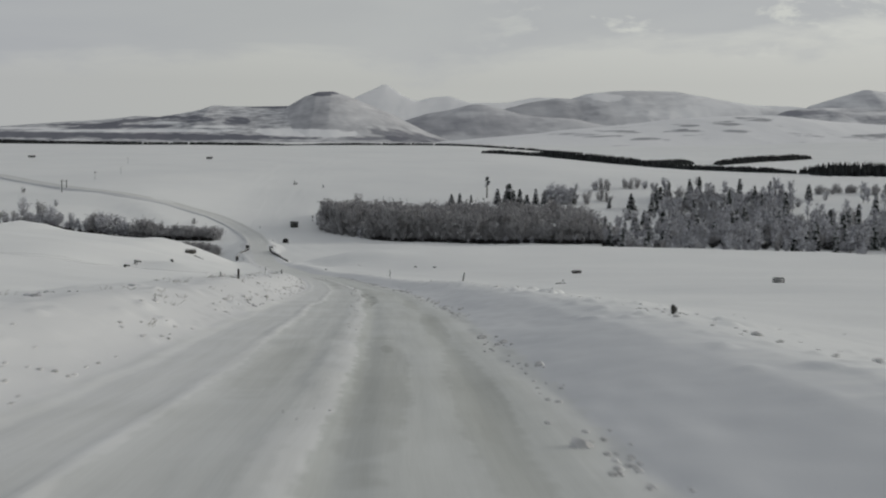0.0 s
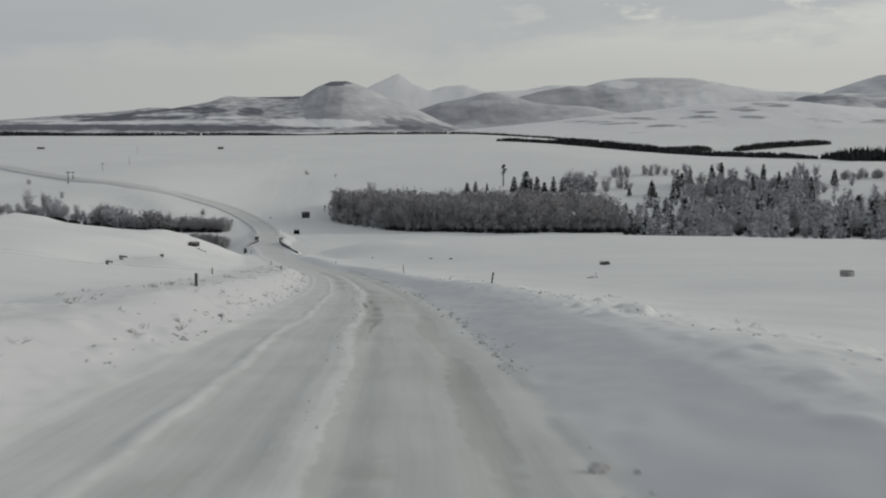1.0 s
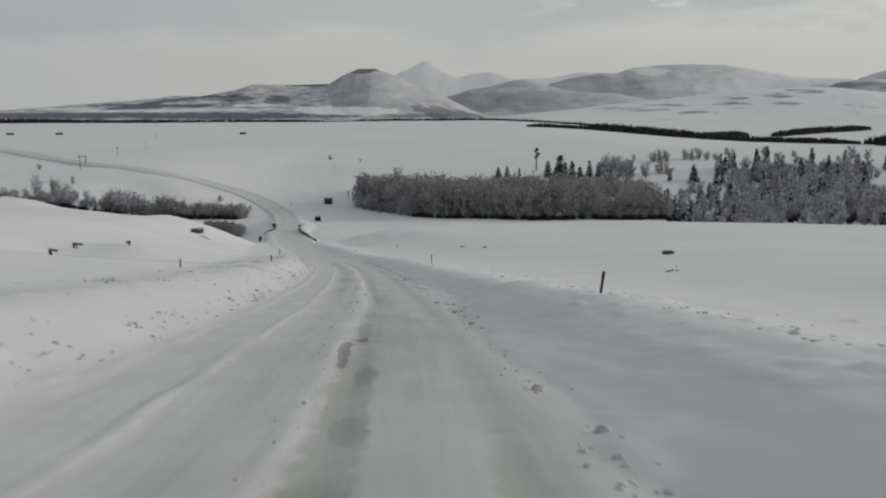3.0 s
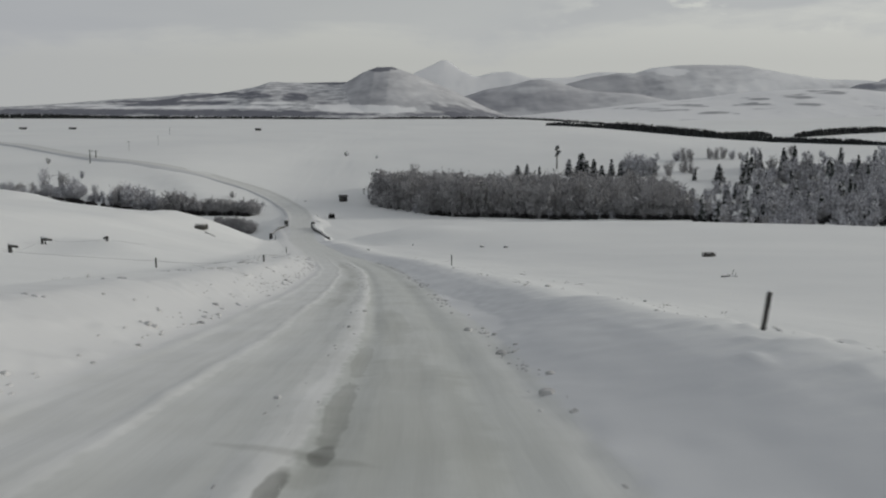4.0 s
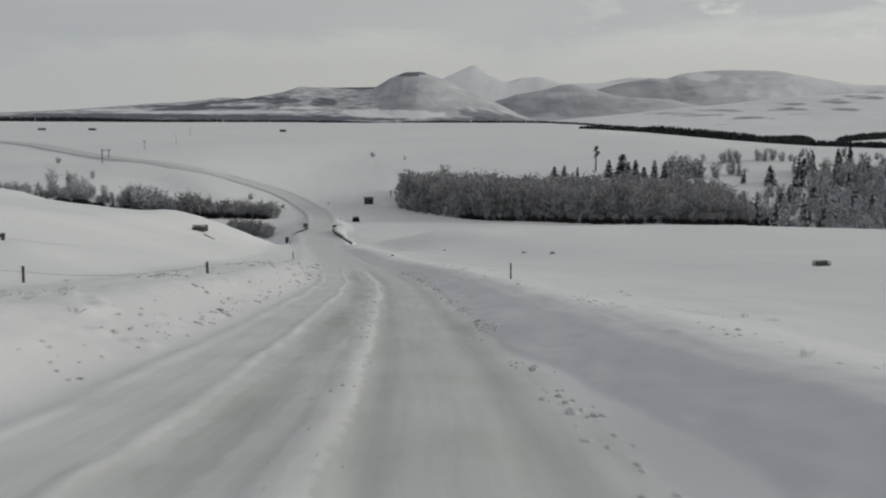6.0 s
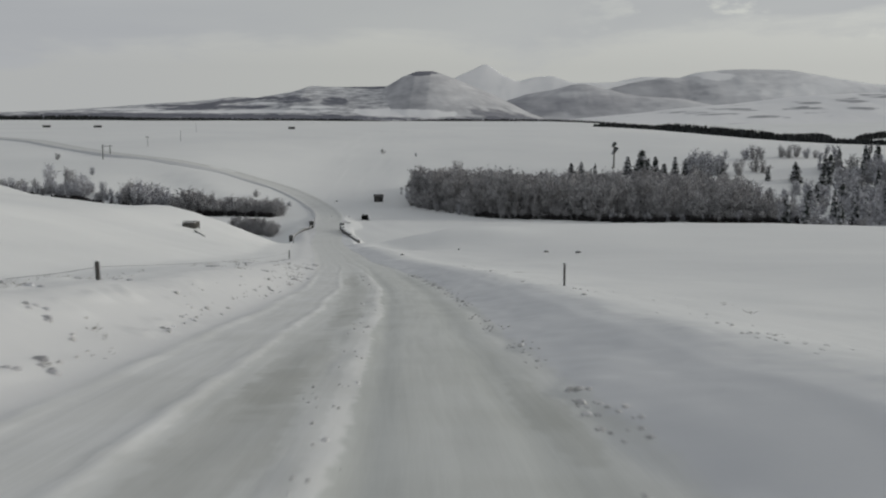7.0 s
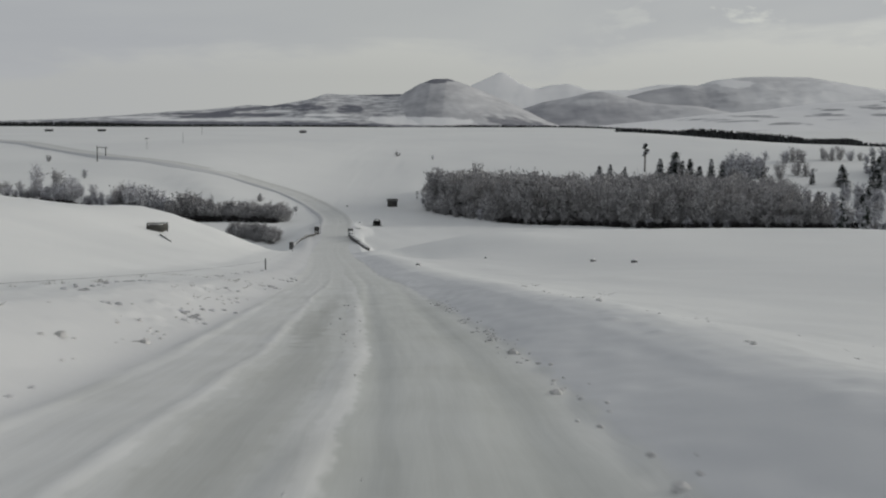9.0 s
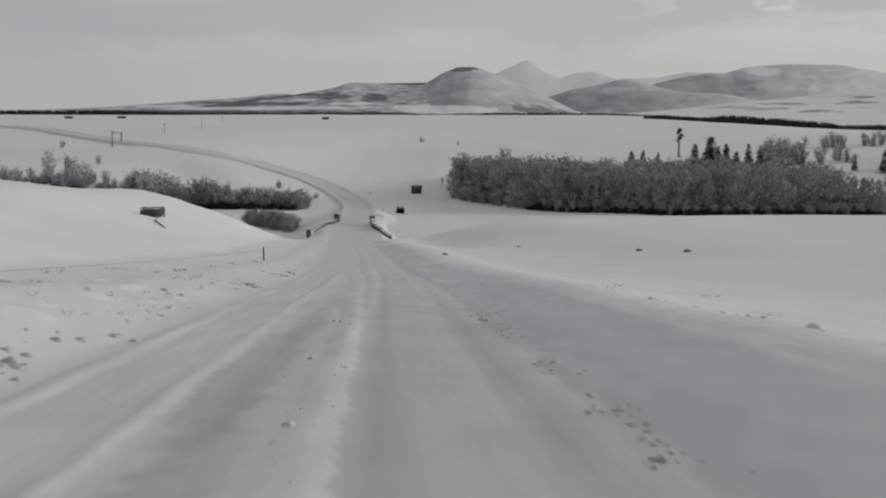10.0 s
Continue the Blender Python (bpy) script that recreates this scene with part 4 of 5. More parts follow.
# ---- the road beyond the bridge ----
def ribbon(name, pts, wide, mat, lift=0.25):
    """A road over the far slope on a low bed, rounded through a few points."""
    P = [Vector((x, y, 0)) for x, y in pts]
    line = []
    for i in range(len(P) - 1):
        p0, p1, p2, p3 = P[max(i - 1, 0)], P[i], P[i + 1], P[min(i + 2, len(P) - 1)]
        for k in range(14):
            t = k / 14
            line.append(0.5 * ((2 * p1) + (p2 - p0) * t + (2 * p0 - 5 * p1 + 4 * p2 - p3) * t * t + (3 * p1 - p0 - 3 * p2 + p3) * t ** 3))
    line.append(P[-1])
    off = np.array([-0.95, -0.62, -0.5, -0.3, -0.05, 0.05, 0.3, 0.5, 0.62, 0.95]) * wide
    up = np.array([-1.6, 0.30, 0.05, 0.0, 0.07, 0.07, 0.0, 0.05, 0.30, -1.6])
    X, Y, Z = [], [], []
    zs = np.array([float(base_z(p.x, p.y)) for p in line])
    zs = np.convolve(np.pad(zs, 6, mode="edge"), np.ones(13) / 13, "valid")
    for i, p in enumerate(line):
        d = (line[min(i + 1, len(line) - 1)] - line[max(i - 1, 0)]).normalized()
        n = Vector((d.y, -d.x, 0))
        X.append([p.x + n.x * o for o in off]); Y.append([p.y + n.y * o for o in off]); Z.append([zs[i] + lift * min(1, i / 40) + 0.03 + u * min(1, 0.15 + i / 20) for u in up])
    X, Y, Z = np.array(X), np.array(Y), np.array(Z)
    uv = np.stack([np.repeat((off / wide * 5.4 - 1.4)[None, :], len(line), 0), Y], -1)
    return grid_mesh(name, X, Y, Z, mat, uv=uv)


tagged(ribbon("road_beyond_bridge", [(-48.6, 428), (-50.2, 442), (-53.6, 466), (-57.5, 487), (-61, 501), (-65.5, 514), (-71, 524), (-80, 534), (-92, 541), (-104.5, 547), (-122, 550.5),
                                     (-145, 559), (-167, 579), (-184, 598), (-205, 623), (-250, 665)], 6.6, ROAD), "snow-packed road climbing the far slope", "road", kind="structure")
plantation("plantation", (84, 1175), (150, 1180), 14, 3.6, 220, 70)
plantation("plantation", (140, 1182), (232, 1088), 26, 7.0, 620, 71)
plantation("plantation", (222, 1094), (332, 1000), 12, 4.6, 480, 72)
plantation("plantation", (226, 1110), (292, 1190), 22, 5.2, 340, 77)
plantation("plantation", (313, 1169), (485, 1405), 20, 6.2, 560, 73)
plantation("plantation", (334, 945), (470, 940), 60, 10.0, 520, 74)
plantation("plantation", (-1100, 1640), (-430, 1630), 60, 6.4, 2200, 75)
plantation("plantation", (-450, 1634), (-150, 1630), 50, 4.6, 900, 78)
plantation("plantation", (-150, 1630), (250, 1610), 40, 3.4, 800, 76)


# ---- posts and fence by the road ----
def marker_post(x, y, tall, lean=(0, 0), label="weathered roadside marker post standing in the snow bank", sunk=0.3, head=False):
    ob = empty("marker_post", x, y, 15, -sunk, lean)
    bm = bmesh.new()
    box(bm, 0, 0, (tall + 0.3) / 2, 0.062, 0.062, tall + 0.3, 0, 0.01)
    part("shaft", bm, WOOD, ob)
    bm = bmesh.new()
    lump(bm, (0, 0, tall + 0.305), 0.038, 0.038, 0.022, random.Random(3), 0.1, 1)
    part("snow_cap", bm, CAP, ob, "small cap of snow", True)
    if head:
        bm = bmesh.new()
        box(bm, 0, -0.045, tall + 0.2, 0.13, 0.03, 0.13, 0, 0.025)
        part("head_plate", bm, WOOD, ob, "small square plate at the top")
    return tagged(ob, label, "marker post", "marker posts along the road")


marker_post(5.74, 24.67, 0.2, label="short marker post almost buried in the snow bank", head=True)
marker_post(3.95, 71.9, 0.58, (0, 9), "leaning roadside marker post in the snow bank", 0.32)
marker_post(-0.68, 143.2, 0.79)


def fence_post(x, y, tall, lean, turn):
    ob = empty("fence_post", x, y, turn, -0.25, lean)
    bm = bmesh.new()
    rod(bm, (0, 0, 0), (0, 0, tall + 0.25), 0.055, 0.05, 8)
    part("shaft", bm, WOOD, ob)
    bm = bmesh.new()
    lump(bm, (0, 0, tall + 0.26), 0.055, 0.055, 0.03, random.Random(int(tall * 100)), 0.12, 1)
    part("snow_cap", bm, CAP, ob, "", True)
    return tagged(ob, "dark wooden fence post half buried in snow", "fence post", "fence posts on the field")


POSTS = [(-7.25, 56.1, 0.46, 3, 0), (-18.2, 126.3, 0.6, 0, 10), (-12.0, 127.8, 0.42, -3, 20), (-23.9, 222.5, 0.85, 2, 0), (-41.6, 331, 1.3, 4, 0)]
for x, y, tall, lean, turn in POSTS:
    fence_post(x, y, tall, (lean, lean / 2), turn)


def fence_wire(points):
    """Slack frosted wire strung from post to post."""
    line = []
    for (x0, y0, h0), (x1, y1, h1) in zip(points, points[1:]):
        a, b = Vector((x0, y0, land(x0, y0) + h0)), Vector((x1, y1, land(x1, y1) + h1))
        for k in range(0 if not line else 1, 13):
            p = a.lerp(b, k / 12)
            p.z = max(p.z - 0.25 * 4 * (k / 12) * (1 - k / 12), land(p.x, p.y) + 0.05)
            line.append(p)
    soup = Soup()
    ring = [(0.006 * math.cos(k * 2.0944), 0.006 * math.sin(k * 2.0944)) for k in range(3)]
    soup.add([p + Vector((u, 0, v)) for p in line for u, v in ring],
             [(3 * i + k, 3 * i + (k + 1) % 3, 3 * i + 3 + (k + 1) % 3, 3 * i + 3 + k) for i in range(len(line) - 1) for k in range(3)])
    return tagged(new("fence_wire", soup.mesh("fence_wire", WIRE)), "slack frosted wire between half-buried fence posts", "wire", "fence wires")


fence_wire([(-40, 118, 0.3), (-18.2, 126.3, 0.4), (-12.0, 127.8, 0.3), (-23.9, 222.5, 0.65), (-41.6, 331, 0.9)])


def fence_remnant(x, y, tall, turn, rail):
    """A stout old post with a stub of broken rail still nailed to it."""
    ob = empty("broken_fence", x, y, turn, -0.2, (2, -3))
    bm = bmesh.new()
    box(bm, 0, 0, (tall + 0.2) / 2, 0.17, 0.15, tall + 0.2, 0, 0.02)
    part("post", bm, WOOD, ob)
    bm = bmesh.new()
    box(bm, rail / 2, -0.09, tall + 0.06, rail, 0.05, 0.16, 0, 0.01)
    stub = part("rail", bm, WOOD, ob)
    stub.rotation_euler = (0, radians(9), 0)
    bm = bmesh.new()
    box(bm, rail * 0.42, -0.09, tall * 0.62, 0.09, 0.06, tall * 0.7, 0, 0.01)
    brace = part("brace", bm, WOOD, ob)
    brace.rotation_euler = (0, radians(-6), 0)
    bm = bmesh.new()
    lump(bm, (rail * 0.35, -0.05, tall + 0.16), rail * 0.5, 0.1, 0.045, random.Random(8), 0.15, 2)
    part("snow_cap", bm, CAP, ob, "snow on the rail", True)
    return tagged(ob, "dark broken fence post with a stub of rail", "fence post", "broken fence posts")


fence_remnant(-29.75, 134.1, 0.75, 0, 0.5)
fence_remnant(-30.3, 142.0, 0.55, 6, 0.65)
fence_remnant(-26.7, 145.7, 0.36, 170, 0.28)
fence_wire([(-44, 128, 0.3), (-29.75, 134.1, 0.35), (-30.3, 142.0, 0.4), (-26.7, 145.7, 0.2), (-27.5, 160, 0.1)])


# ---- the bridge ----
def stones_along(parent, path, heights, thick, seed):
    """A rough masonry wall of separate stones in courses between the given points, with a snow coping."""
    rng = random.Random(seed)
    meshes = []
    for k in range(5):
        bm = bmesh.new()
        lump(bm, (0, 0, 0), 0.5, 0.5, 0.5, random.Random(900 + k), 0.1, 1)
        for v in bm.verts:
            v.co = Vector([max(-0.46, min(0.46, c * 1.25)) for c in v.co])
        me = bpy.data.meshes.new("stone")
        bm.to_mesh(me); bm.free()
        me.materials.append(STONE)
        meshes.append(me)
    coping = bmesh.new()
    for k, ((x0, y0), (x1, y1)) in enumerate(zip(path, path[1:])):
        high = heights[0] + (heights[1] - heights[0]) * (k + 0.5) / (len(path) - 1)
        n = max(1, round(math.hypot(x1 - x0, y1 - y0) / 1.1))
        turn = math.degrees(math.atan2(y1 - y0, x1 - x0))
        for i in range(n):
            for c in range(3):
                u = (i + 0.5 + 0.25 * (c % 2)) / n
                x, y = x0 + (x1 - x0) * u, y0 + (y1 - y0) * u
                st = new("stone", rng.choice(meshes))
                st.parent = parent
                st.matrix_basis = parent.matrix_basis.inverted() @ pose(x, y, land(x, y) - 0.15 + high * (c + 0.5) / 3 * 1.1, 0, 0, turn) @ Matrix.Diagonal((1.15 * rng.uniform(0.85, 1.1), thick * rng.uniform(0.9, 1.1), high / 3 * 1.15, 1))
            u = (i + 0.5) / n
            x, y = x0 + (x1 - x0) * u, y0 + (y1 - y0) * u
            q = parent.matrix_basis.inverted() @ Vector((x, y, land(x, y) + high * 1.02))
            lump(coping, q, 0.6, 0.24, 0.05, rng, 0.2, 1)
    part("snow_coping", coping, CAP, parent, "rounded snow along the wall top", True)


def parapet(path, heights, seed, end_pier):
    x, y = path[0]
    ob = empty("parapet_wall", x, y)
    stones_along(ob, path, heights, 0.5, seed)
    for (px, py), tall, wide in ((path[0], 1.9, 1.1), (path[-1], 1.6, 0.8))[:2 if end_pier else 1]:
        c = ob.matrix_basis.inverted() @ Vector((px, py, land(px, py)))
        bm = bmesh.new()
        box(bm, c.x, c.y, c.z + tall / 2 - 0.15, wide, wide, tall, 10, 0.08)
        pier = part("pier", bm, PIER, ob, "square dark stone pier at the end of the wall")
        bm = bmesh.new()
        lump(bm, (c.x, c.y, c.z + tall - 0.13), wide * 0.5, wide * 0.5, 0.08, random.Random(seed), 0.1, 2)
        part("snow_cap", bm, CAP, pier, "", True)
    return tagged(ob, "stone bridge parapet with a flared wing wall, capped with snow", "bridge wall", "bridge walls")


parapet([(-49.7, 407), (-50.2, 399), (-50.4, 389), (-49.6, 377), (-47.0, 360)], (0.6, 0.5), 81, True)
parapet([(-41.3, 402), (-40.2, 394), (-38.0, 382), (-34.9, 367), (-31.6, 354)], (1.3, 0.55), 82, False)
marker_post(-49.2, 409, 2.4, label="thin tall marker post beside the bridge pier")


# ---- sheds, shelters, feeders ----
def shed(x, y, wide, deep, high, turn, label):
    ob = empty("shed", x, y, turn, -0.2)
    bm = bmesh.new()
    box(bm, 0, 0, high / 2, wide, deep, high)
    part("body", bm, BOARD, ob)
    n = max(5, int(wide / 0.5))
    bm = bmesh.new()
    box(bm, 0, 0, 0, wide / n * 0.86, 0.05, high * 0.96)
    me = bpy.data.meshes.new("board")
    bm.to_mesh(me); bm.free()
    me.materials.append(BOARD)
    for i in range(n):
        b = new("board", me)
        b.parent = ob
        b.matrix_basis = pose((i + 0.5) * wide / n - wide / 2, -deep / 2 - 0.027, high / 2)
    bm = bmesh.new()
    w, d, h = wide / 2 + 0.25, deep / 2 + 0.3, high
    vs = [bm.verts.new(p) for p in ((-w, -d, h), (w, -d, h), (w, d, h), (-w, d, h), (-w, 0, h + deep * 0.3), (w, 0, h + deep * 0.3))]
    for q in ((0, 1, 5, 4), (2, 3, 4, 5), (0, 4, 3), (1, 2, 5), (3, 2, 1, 0)):
        bm.faces.new([vs[i] for i in q])
    roof = part("roof", bm, RUST, ob)
    bm = bmesh.new()
    box(bm, -wide * 0.2, -deep / 2 - 0.06, high * 0.42, 1.0, 0.05, high * 0.8)
    part("door", bm, WOOD, ob)
    return tagged(ob, label, "shed", "sheds on the fields")


shed(-43.6, 521, 2.9, 2.4, 1.9, 12, "small dark wooden field shed with a low pitched roof")
shed(-292, 876, 4.8, 2.4, 0.9, 20, "long low dark farm shed on the snowy plain")
shed(-256, 868, 4.4, 2.4, 0.8, 5, "low dark farm shed on the snowy plain")
shed(-132, 868, 3.6, 2.4, 1.0, 0, "small dark shed far out on the plain")


def arched_shelter(x, y, turn):
    ob = empty("livestock_shelter", x, y, turn, -0.1)
    bm = bmesh.new()
    n, r, deep = 12, 1.2, 2.2
    rows = []
    for yy, rr in ((-deep / 2, r), (deep / 2, r), (deep / 2, r - 0.08), (-deep / 2, r - 0.08)):
        rows.append([bm.verts.new((rr * math.cos(math.pi * i / n), yy, 1.7 * rr * math.sin(math.pi * i / n))) for i in range(n + 1)])
    for k in range(4):
        a, b = rows[k], rows[(k + 1) % 4]
        for i in range(n):
            bm.faces.new((a[i], a[i + 1], b[i + 1], b[i]))
    bmesh.ops.recalc_face_normals(bm, faces=bm.faces)
    part("shell", bm, RUST, ob, "", True)
    bm = bmesh.new()
    lump(bm, (0, 0, 2.0), 0.7, 1.1, 0.12, random.Random(4), 0.1, 2)
    part("snow_cap", bm, CAP, ob, "snow lying on the arch", True)
    bm = bmesh.new()
    box(bm, 0, deep / 2 - 0.06, 0.7, 1.9, 0.06, 1.4)
    part("back_panel", bm, BOARD, ob)
    return tagged(ob, "small dark arched livestock shelter open in front", "shelter")


arched_shelter(-41.6, 458, 6)


def hay_feeder(x, y, turn, wide, deep, high, label, hay=True):
    ob = empty("hay_feeder", x, y, turn, -0.08)
    for sx, sy in itertools.product((-1, 1), (-1, 1)):
        bm = bmesh.new()
        box(bm, sx * wide / 2, sy * deep / 2, high / 2, 0.07, 0.07, high, 0, 0.01)
        part("leg", bm, RUST, ob)
    for k, sy in itertools.product((0.35, 0.65, 0.98), (-1, 1)):
        bm = bmesh.new()
        box(bm, 0, sy * deep / 2, high * k, wide, 0.05, 0.06)
        part("rail", bm, RUST, ob)
    for i in range(7):
        bm = bmesh.new()
        rod(bm, (wide * (i / 6 - 0.5), -deep / 2, high * 0.3), (wide * (i / 6 - 0.5), -deep / 2, high), 0.02, 0.02, 5)
        part("bar", bm, RUST, ob)
    bm = bmesh.new()
    lump(bm, (0, 0, high * 0.5), wide * 0.5, deep * 0.52, high * 0.5, random.Random(int(wide * 10)), 0.2, 3)
    part("hay" if hay else "snow_fill", bm, HAY if hay else CAP, ob, "weathered hay inside" if hay else "snow lying inside", True)
    bm = bmesh.new()
    lump(bm, (0, 0, high * 0.9), wide * 0.40, deep * 0.42, high * 0.10, random.Random(int(wide * 11)), 0.2, 2)
    part("snow_cap", bm, CAP, ob, "snow on top", True)
    return tagged(ob, label, "feeder", "feeders on the fields")


def fallen_pole(a, b):
    ob = empty("fallen_pole", *a)
    end = ob.matrix_basis.inverted() @ Vector((b[0], b[1], land(*b)))
    bm = bmesh.new()
    rod(bm, (0, 0, 0.09), end + Vector((0, 0, 0.03)), 0.09, 0.06, 7)
    part("shaft", bm, WOOD, ob)
    bm = bmesh.new()
    lump(bm, end * 0.4 + Vector((0, 0, 0.15)), 0.25, 0.2, 0.05, random.Random(6), 0.2, 2)
    part("snow_patch", bm, CAP, ob, "snow lying on the pole", True)
    return tagged(ob, "thin weathered pole fallen in the snow beside the feeder", "pole")


fallen_pole((-43.1, 261.0), (-40.3, 255.0))


hay_feeder(-44.6, 265, 12, 2.2, 1.2, 1.0, "dark barred hay feeder standing on the snowy mound")
hay_feeder(30.0, 200, 4, 1.4, 0.8, 0.55, "low metal feed rack dusted with snow")
hay_feeder(36.86, 115.1, -8, 0.95, 0.7, 0.6, "small metal feed rack half filled with snow", False)


def boulder(x, y, size, seed):
    rng = random.Random(seed)
    ob = empty("boulder", x, y, rng.uniform(0, 360), size * 0.2)
    bm = bmesh.new()
    lump(bm, (0, 0, 0), size, size * 0.85, size * 0.8, rng, 0.14, 2)
    part("rock", bm, STONE, ob)
    bm = bmesh.new()
    lump(bm, (0, 0, size * 0.55), size * 0.85, size * 0.75, size * 0.32, rng, 0.12, 2)
    part("snow_cap", bm, CAP, ob, "snow lying on the stone", True)
    return tagged(ob, "dark boulder capped with snow on the field", "boulder", "boulders on the field")


for i, (x, y, size) in enumerate(((4.6, 283, 0.38), (8.7, 273.5, 0.42), (-14, 243, 0.2), (-9, 300, 0.2), (-51, 455, 0.35), (-58, 520, 0.4), (-47.5, 468, 0.3))):
    boulder(x, y, size, 300 + i)


def fallen_branch(x, y, turn):
    rng = random.Random(9)
    ob = empty("fallen_branch", x, y, turn, size=0.8)
    bm = bmesh.new()
    rod(bm, (-0.75, 0, 0.04), (0.1, 0.05, 0.1), 0.06, 0.05, 6)
    rod(bm, (0.1, 0.05, 0.1), (0.75, -0.1, 0.06), 0.05, 0.03, 6)
    part("limb", bm, WOOD, ob)
    for a, b in (((0.25, 0, 0.08), (0.38, 0.1, 0.75)), ((0.5, -0.05, 0.08), (0.62, -0.1, 0.38)), ((0.05, 0.03, 0.1), (-0.12, 0.12, 0.34)), ((0.35, 0.1, 0.5), (0.5, 0.15, 0.6))):
        bm = bmesh.new()
        rod(bm, a, b, 0.03, 0.012, 5)
        part("twig", bm, WOOD, ob)
    bm = bmesh.new()
    lump(bm, (0.35, 0, 0.1), 0.4, 0.12, 0.06, rng, 0.2, 1)
    part("snow_cap", bm, CAP, ob, "", True)
    return tagged(ob, "fallen dead branch with upright twigs lying on the snow", "branch")


fallen_branch(19.58, 142.9, 0)


# ---- wooden line poles ----
def line_pole(x, y, tall, turn, arm=2.2, shift=0.0, thick=0.16, mat=WOOD):
    ob = empty("utility_pole", x, y, turn, -0.4)
    bm = bmesh.new()
    rod(bm, (0, 0, 0), (0, 0, tall + 0.4), thick, thick * 0.75, 8)
    part("pole", bm, mat, ob)
    if arm:
        bm = bmesh.new()
        box(bm, shift, 0.18, tall + 0.1, arm, 0.16, 0.2, 0, 0.02)
        bar = part("crossarm", bm, WOOD, ob)
        for k in (shift - arm * 0.42, shift - arm * 0.15, shift + arm * 0.42):
            bm = bmesh.new()
            rod(bm, (k, 0.18, tall + 0.19), (k, 0.18, tall + 0.42), 0.06, 0.04, 6)
            part("insulator", bm, RUST, bar)
    return tagged(ob, "wooden utility pole standing in the snow beside the far road", "pole", "poles along the far road")


line_pole(-148.8, 548, 5.4, 10, 0, 0.0, 0.2)
line_pole(-150.2, 561, 3.9, 14, 3.8, -1.2, 0.2)
line_pole(-146, 597, 4.0, 20, 1.3, 0.0, 0.11, WIRE)
line_pole(-141, 630.5, 4.4, 20, 0, 0.0, 0.1, WIRE)
line_pole(-162.6, 746, 4.0, 20, 0, 0.0, 0.11, WIRE)


# ---- clods and dead grass along the road ----
def clods(name, n, seed):
    """Crumbs of ploughed snow strewn along both edges of the road and the ridge between the lanes."""
    rng = random.Random(seed)
    soup = Soup()
    base = [Vector((math.cos(k * 1.0472), math.sin(k * 1.0472), 0)) for k in range(6)]
    for i in range(n):
        y = rng.uniform(4, 175)
        kind = rng.random()
        s = 1.74 + float(drift_x(y)) + rng.gauss(0.05, 0.14) if kind < 0.42 else -4.4 - abs(rng.gauss(0, 0.7)) if kind < 0.66 else -1.13 + float(drift_x(y)) + rng.gauss(0, 0.2) if kind < 0.76 else 5.3 + abs(rng.gauss(0, 0.5)) if kind < 0.9 else 5.5 + abs(rng.gauss(0, 2.5))
        if float(vnoise(y / 2.6, s, 91)) < rng.uniform(-0.5, 0.6):
            continue
        x = float(lane_x(y)) + s
        r = rng.uniform(0.018, 0.05) * (2.4 if rng.random() < 0.09 else 1.0) * (1.2 if 0.42 < kind < 0.66 else 1.0) * (0.6 if kind > 0.66 and kind < 0.76 else 0.7 if kind > 0.9 else 1)
        z = land(x, y)
        ring = [(x + b.x * r * rng.uniform(0.7, 1.2), y + b.y * r * 1.2 * rng.uniform(0.7, 1.2), z - 0.01) for b in base]
        mid = [(x + b.x * r * 0.75 * rng.uniform(0.7, 1.2), y + b.y * r * rng.uniform(0.7, 1.1), z + r * rng.uniform(0.3, 0.55)) for b in base]
        soup.add(ring + mid + [(x, y, z + r * 0.66)], [(k, (k + 1) % 6, 6 + (k + 1) % 6, 6 + k) for k in range(6)] + [(6 + k, 6 + (k + 1) % 6, 12) for k in range(6)])
    return tagged(new(name, soup.mesh(name, CRUMB)), "clods of ploughed snow along the road edges", "snow clods", kind="stuff")


clods("snow_clods", 2600, 401)


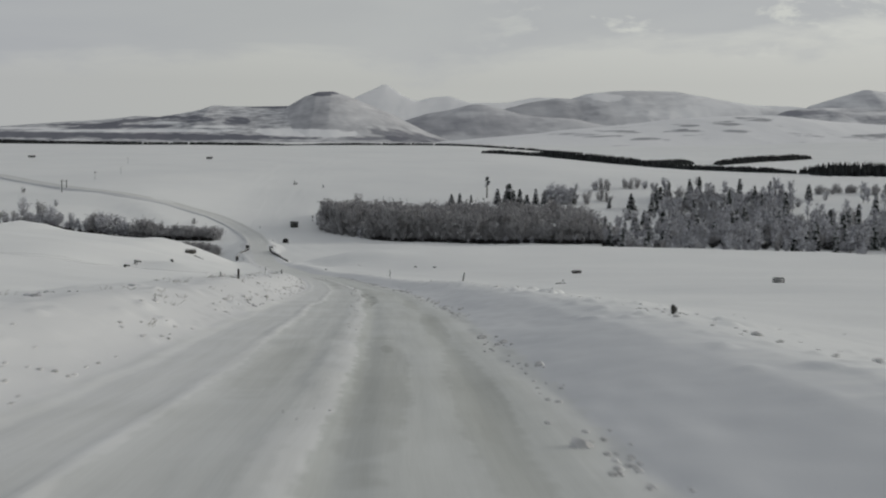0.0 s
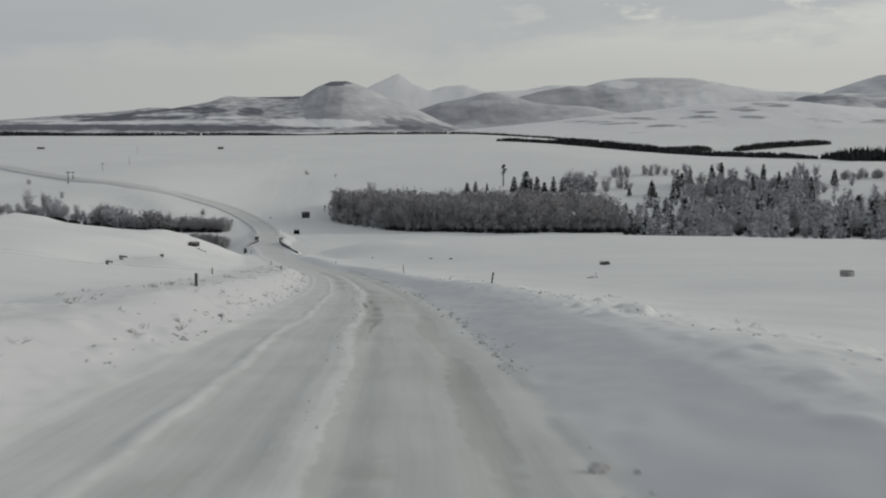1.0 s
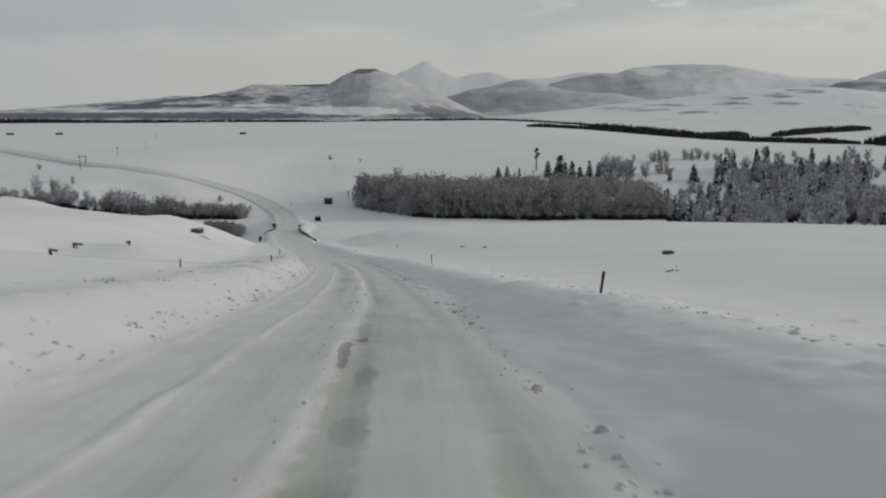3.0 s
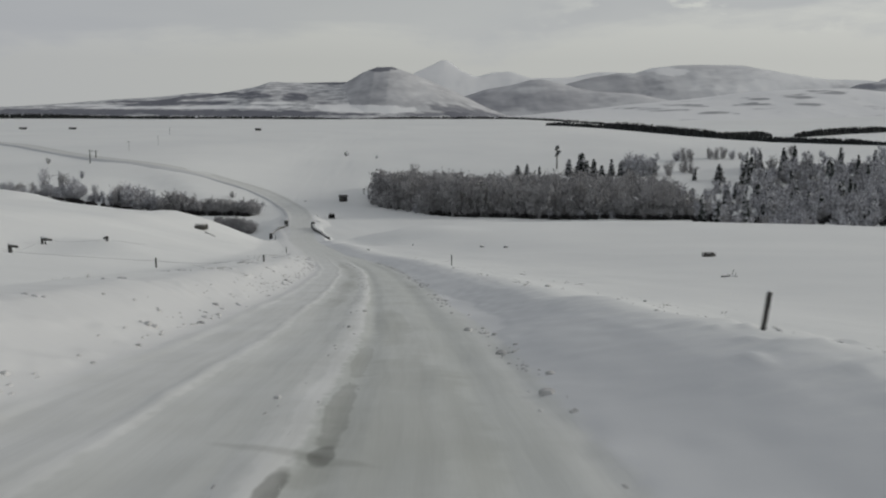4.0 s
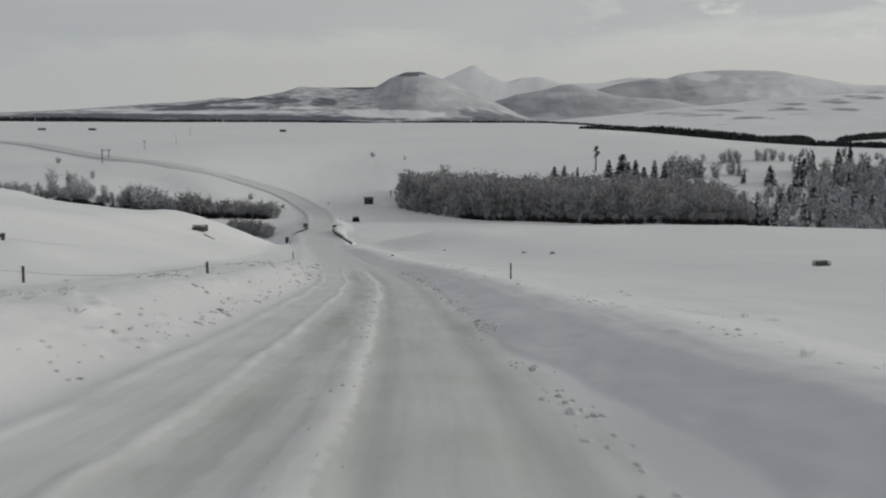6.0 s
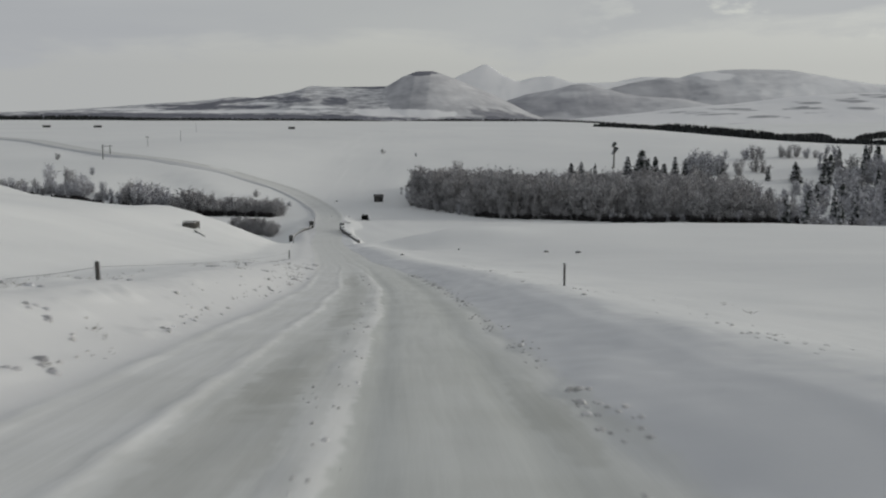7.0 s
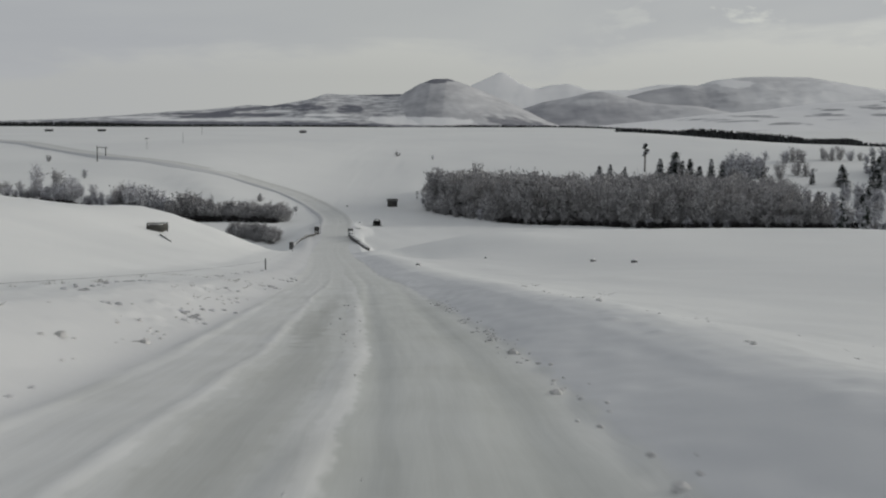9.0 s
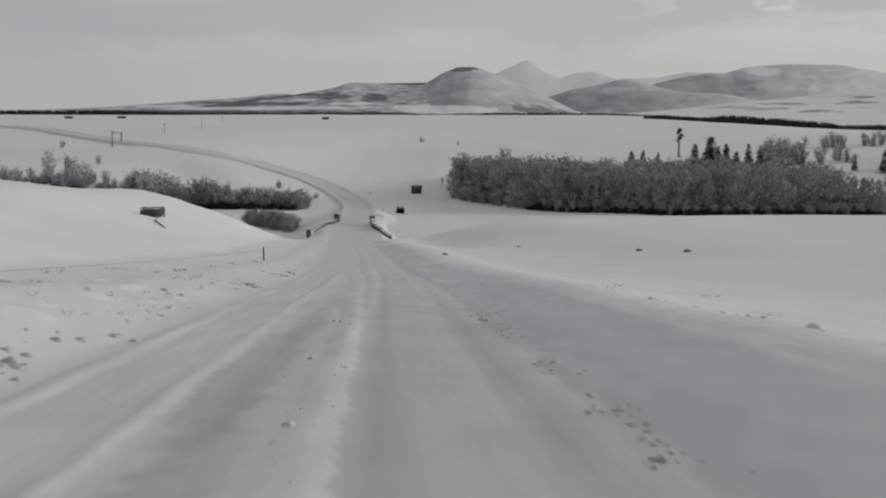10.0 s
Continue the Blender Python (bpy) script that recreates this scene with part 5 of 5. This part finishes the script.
def grimy_clods(name, n, seed):
    """Lumps along the far verge and on the old fence line, in loose rows; their grey paints shadowed hollows and dead
    grass.
    """
    rng = random.Random(seed)
    soup = Soup()
    while n:
        y = rng.uniform(10, 215)
        row = rng.random()
        s = -4.45 - abs(rng.gauss(0, 0.25)) if row < 0.5 else -7.3 + 0.5 * float(vnoise(y / 7, 0.5, 95)) + rng.gauss(0, 0.15) if row < 0.86 else -rng.uniform(5.0, 8.5)
        if float(vnoise(y / 4.5, s / 1.5, 96)) < rng.uniform(-0.1, 0.5):
            continue
        n -= 1
        x = float(lane_x(y)) + s
        for _ in range(rng.randint(1, 4)):
            cx, cy = x + rng.gauss(0, 0.16), y + rng.gauss(0, 0.2)
            r, z = rng.uniform(0.03, 0.08), land(cx, cy)
            ring = [(cx + r * 1.5 * math.cos(k * 0.8976) * rng.uniform(0.7, 1.2), cy + r * math.sin(k * 0.8976) * rng.uniform(0.7, 1.2), z - 0.02) for k in range(7)]
            mid = [(px * 0.3 + q[0] * 0.7, py * 0.3 + q[1] * 0.7, z + r * rng.uniform(0.3, 0.7)) for q, px, py in ((q, cx, cy) for q in ring)]
            soup.add(ring + mid + [(cx, cy, z + r * 0.75)], [(k, (k + 1) % 7, 7 + (k + 1) % 7, 7 + k) for k in range(7)] + [(7 + k, 7 + (k + 1) % 7, 14) for k in range(7)])
    return tagged(new(name, soup.mesh(name, VERGE_GREY)), "grey lumps painting shaded hollows and turf on the verge", "snow clods", kind="stuff")


grimy_clods("grimy_clods", 105, 405)


def tufts(name, n, seed):
    """Dead grass that pokes through the snow of the verges."""
    rng = random.Random(seed)
    soup = Soup()
    for i in range(n):
        y = rng.uniform(6, 190)
        s = -rng.uniform(4.8, 10.5) if rng.random() < 0.84 else rng.uniform(4.8, 11)
        if i % 4 == 0:      # along the old fence line
            y, s = rng.uniform(30, 135), -7.4 + rng.gauss(0, 0.12)
        if float(vnoise(y / 6.0, s / 2.2, 92)) < rng.uniform(0.0, 0.7):
            continue
        x = float(lane_x(y)) + s
        z = land(x, y)
        for _ in range(rng.randint(4, 9)):
            d = Vector((rng.gauss(0.05, 0.09), rng.gauss(0, 0.08), rng.uniform(0.06, 0.17)))
            soup.blade(Vector((x + rng.gauss(0, 0.07), y + rng.gauss(0, 0.07), z - 0.02)), d, 0.007, Vector((rng.gauss(0, 1), rng.gauss(0, 1), 0.1)))
    return tagged(new(name, soup.mesh(name, GRASS)), "dead grass poking through the snow of the verges", "grass", kind="stuff")


tufts("dead_grass", 700, 402)
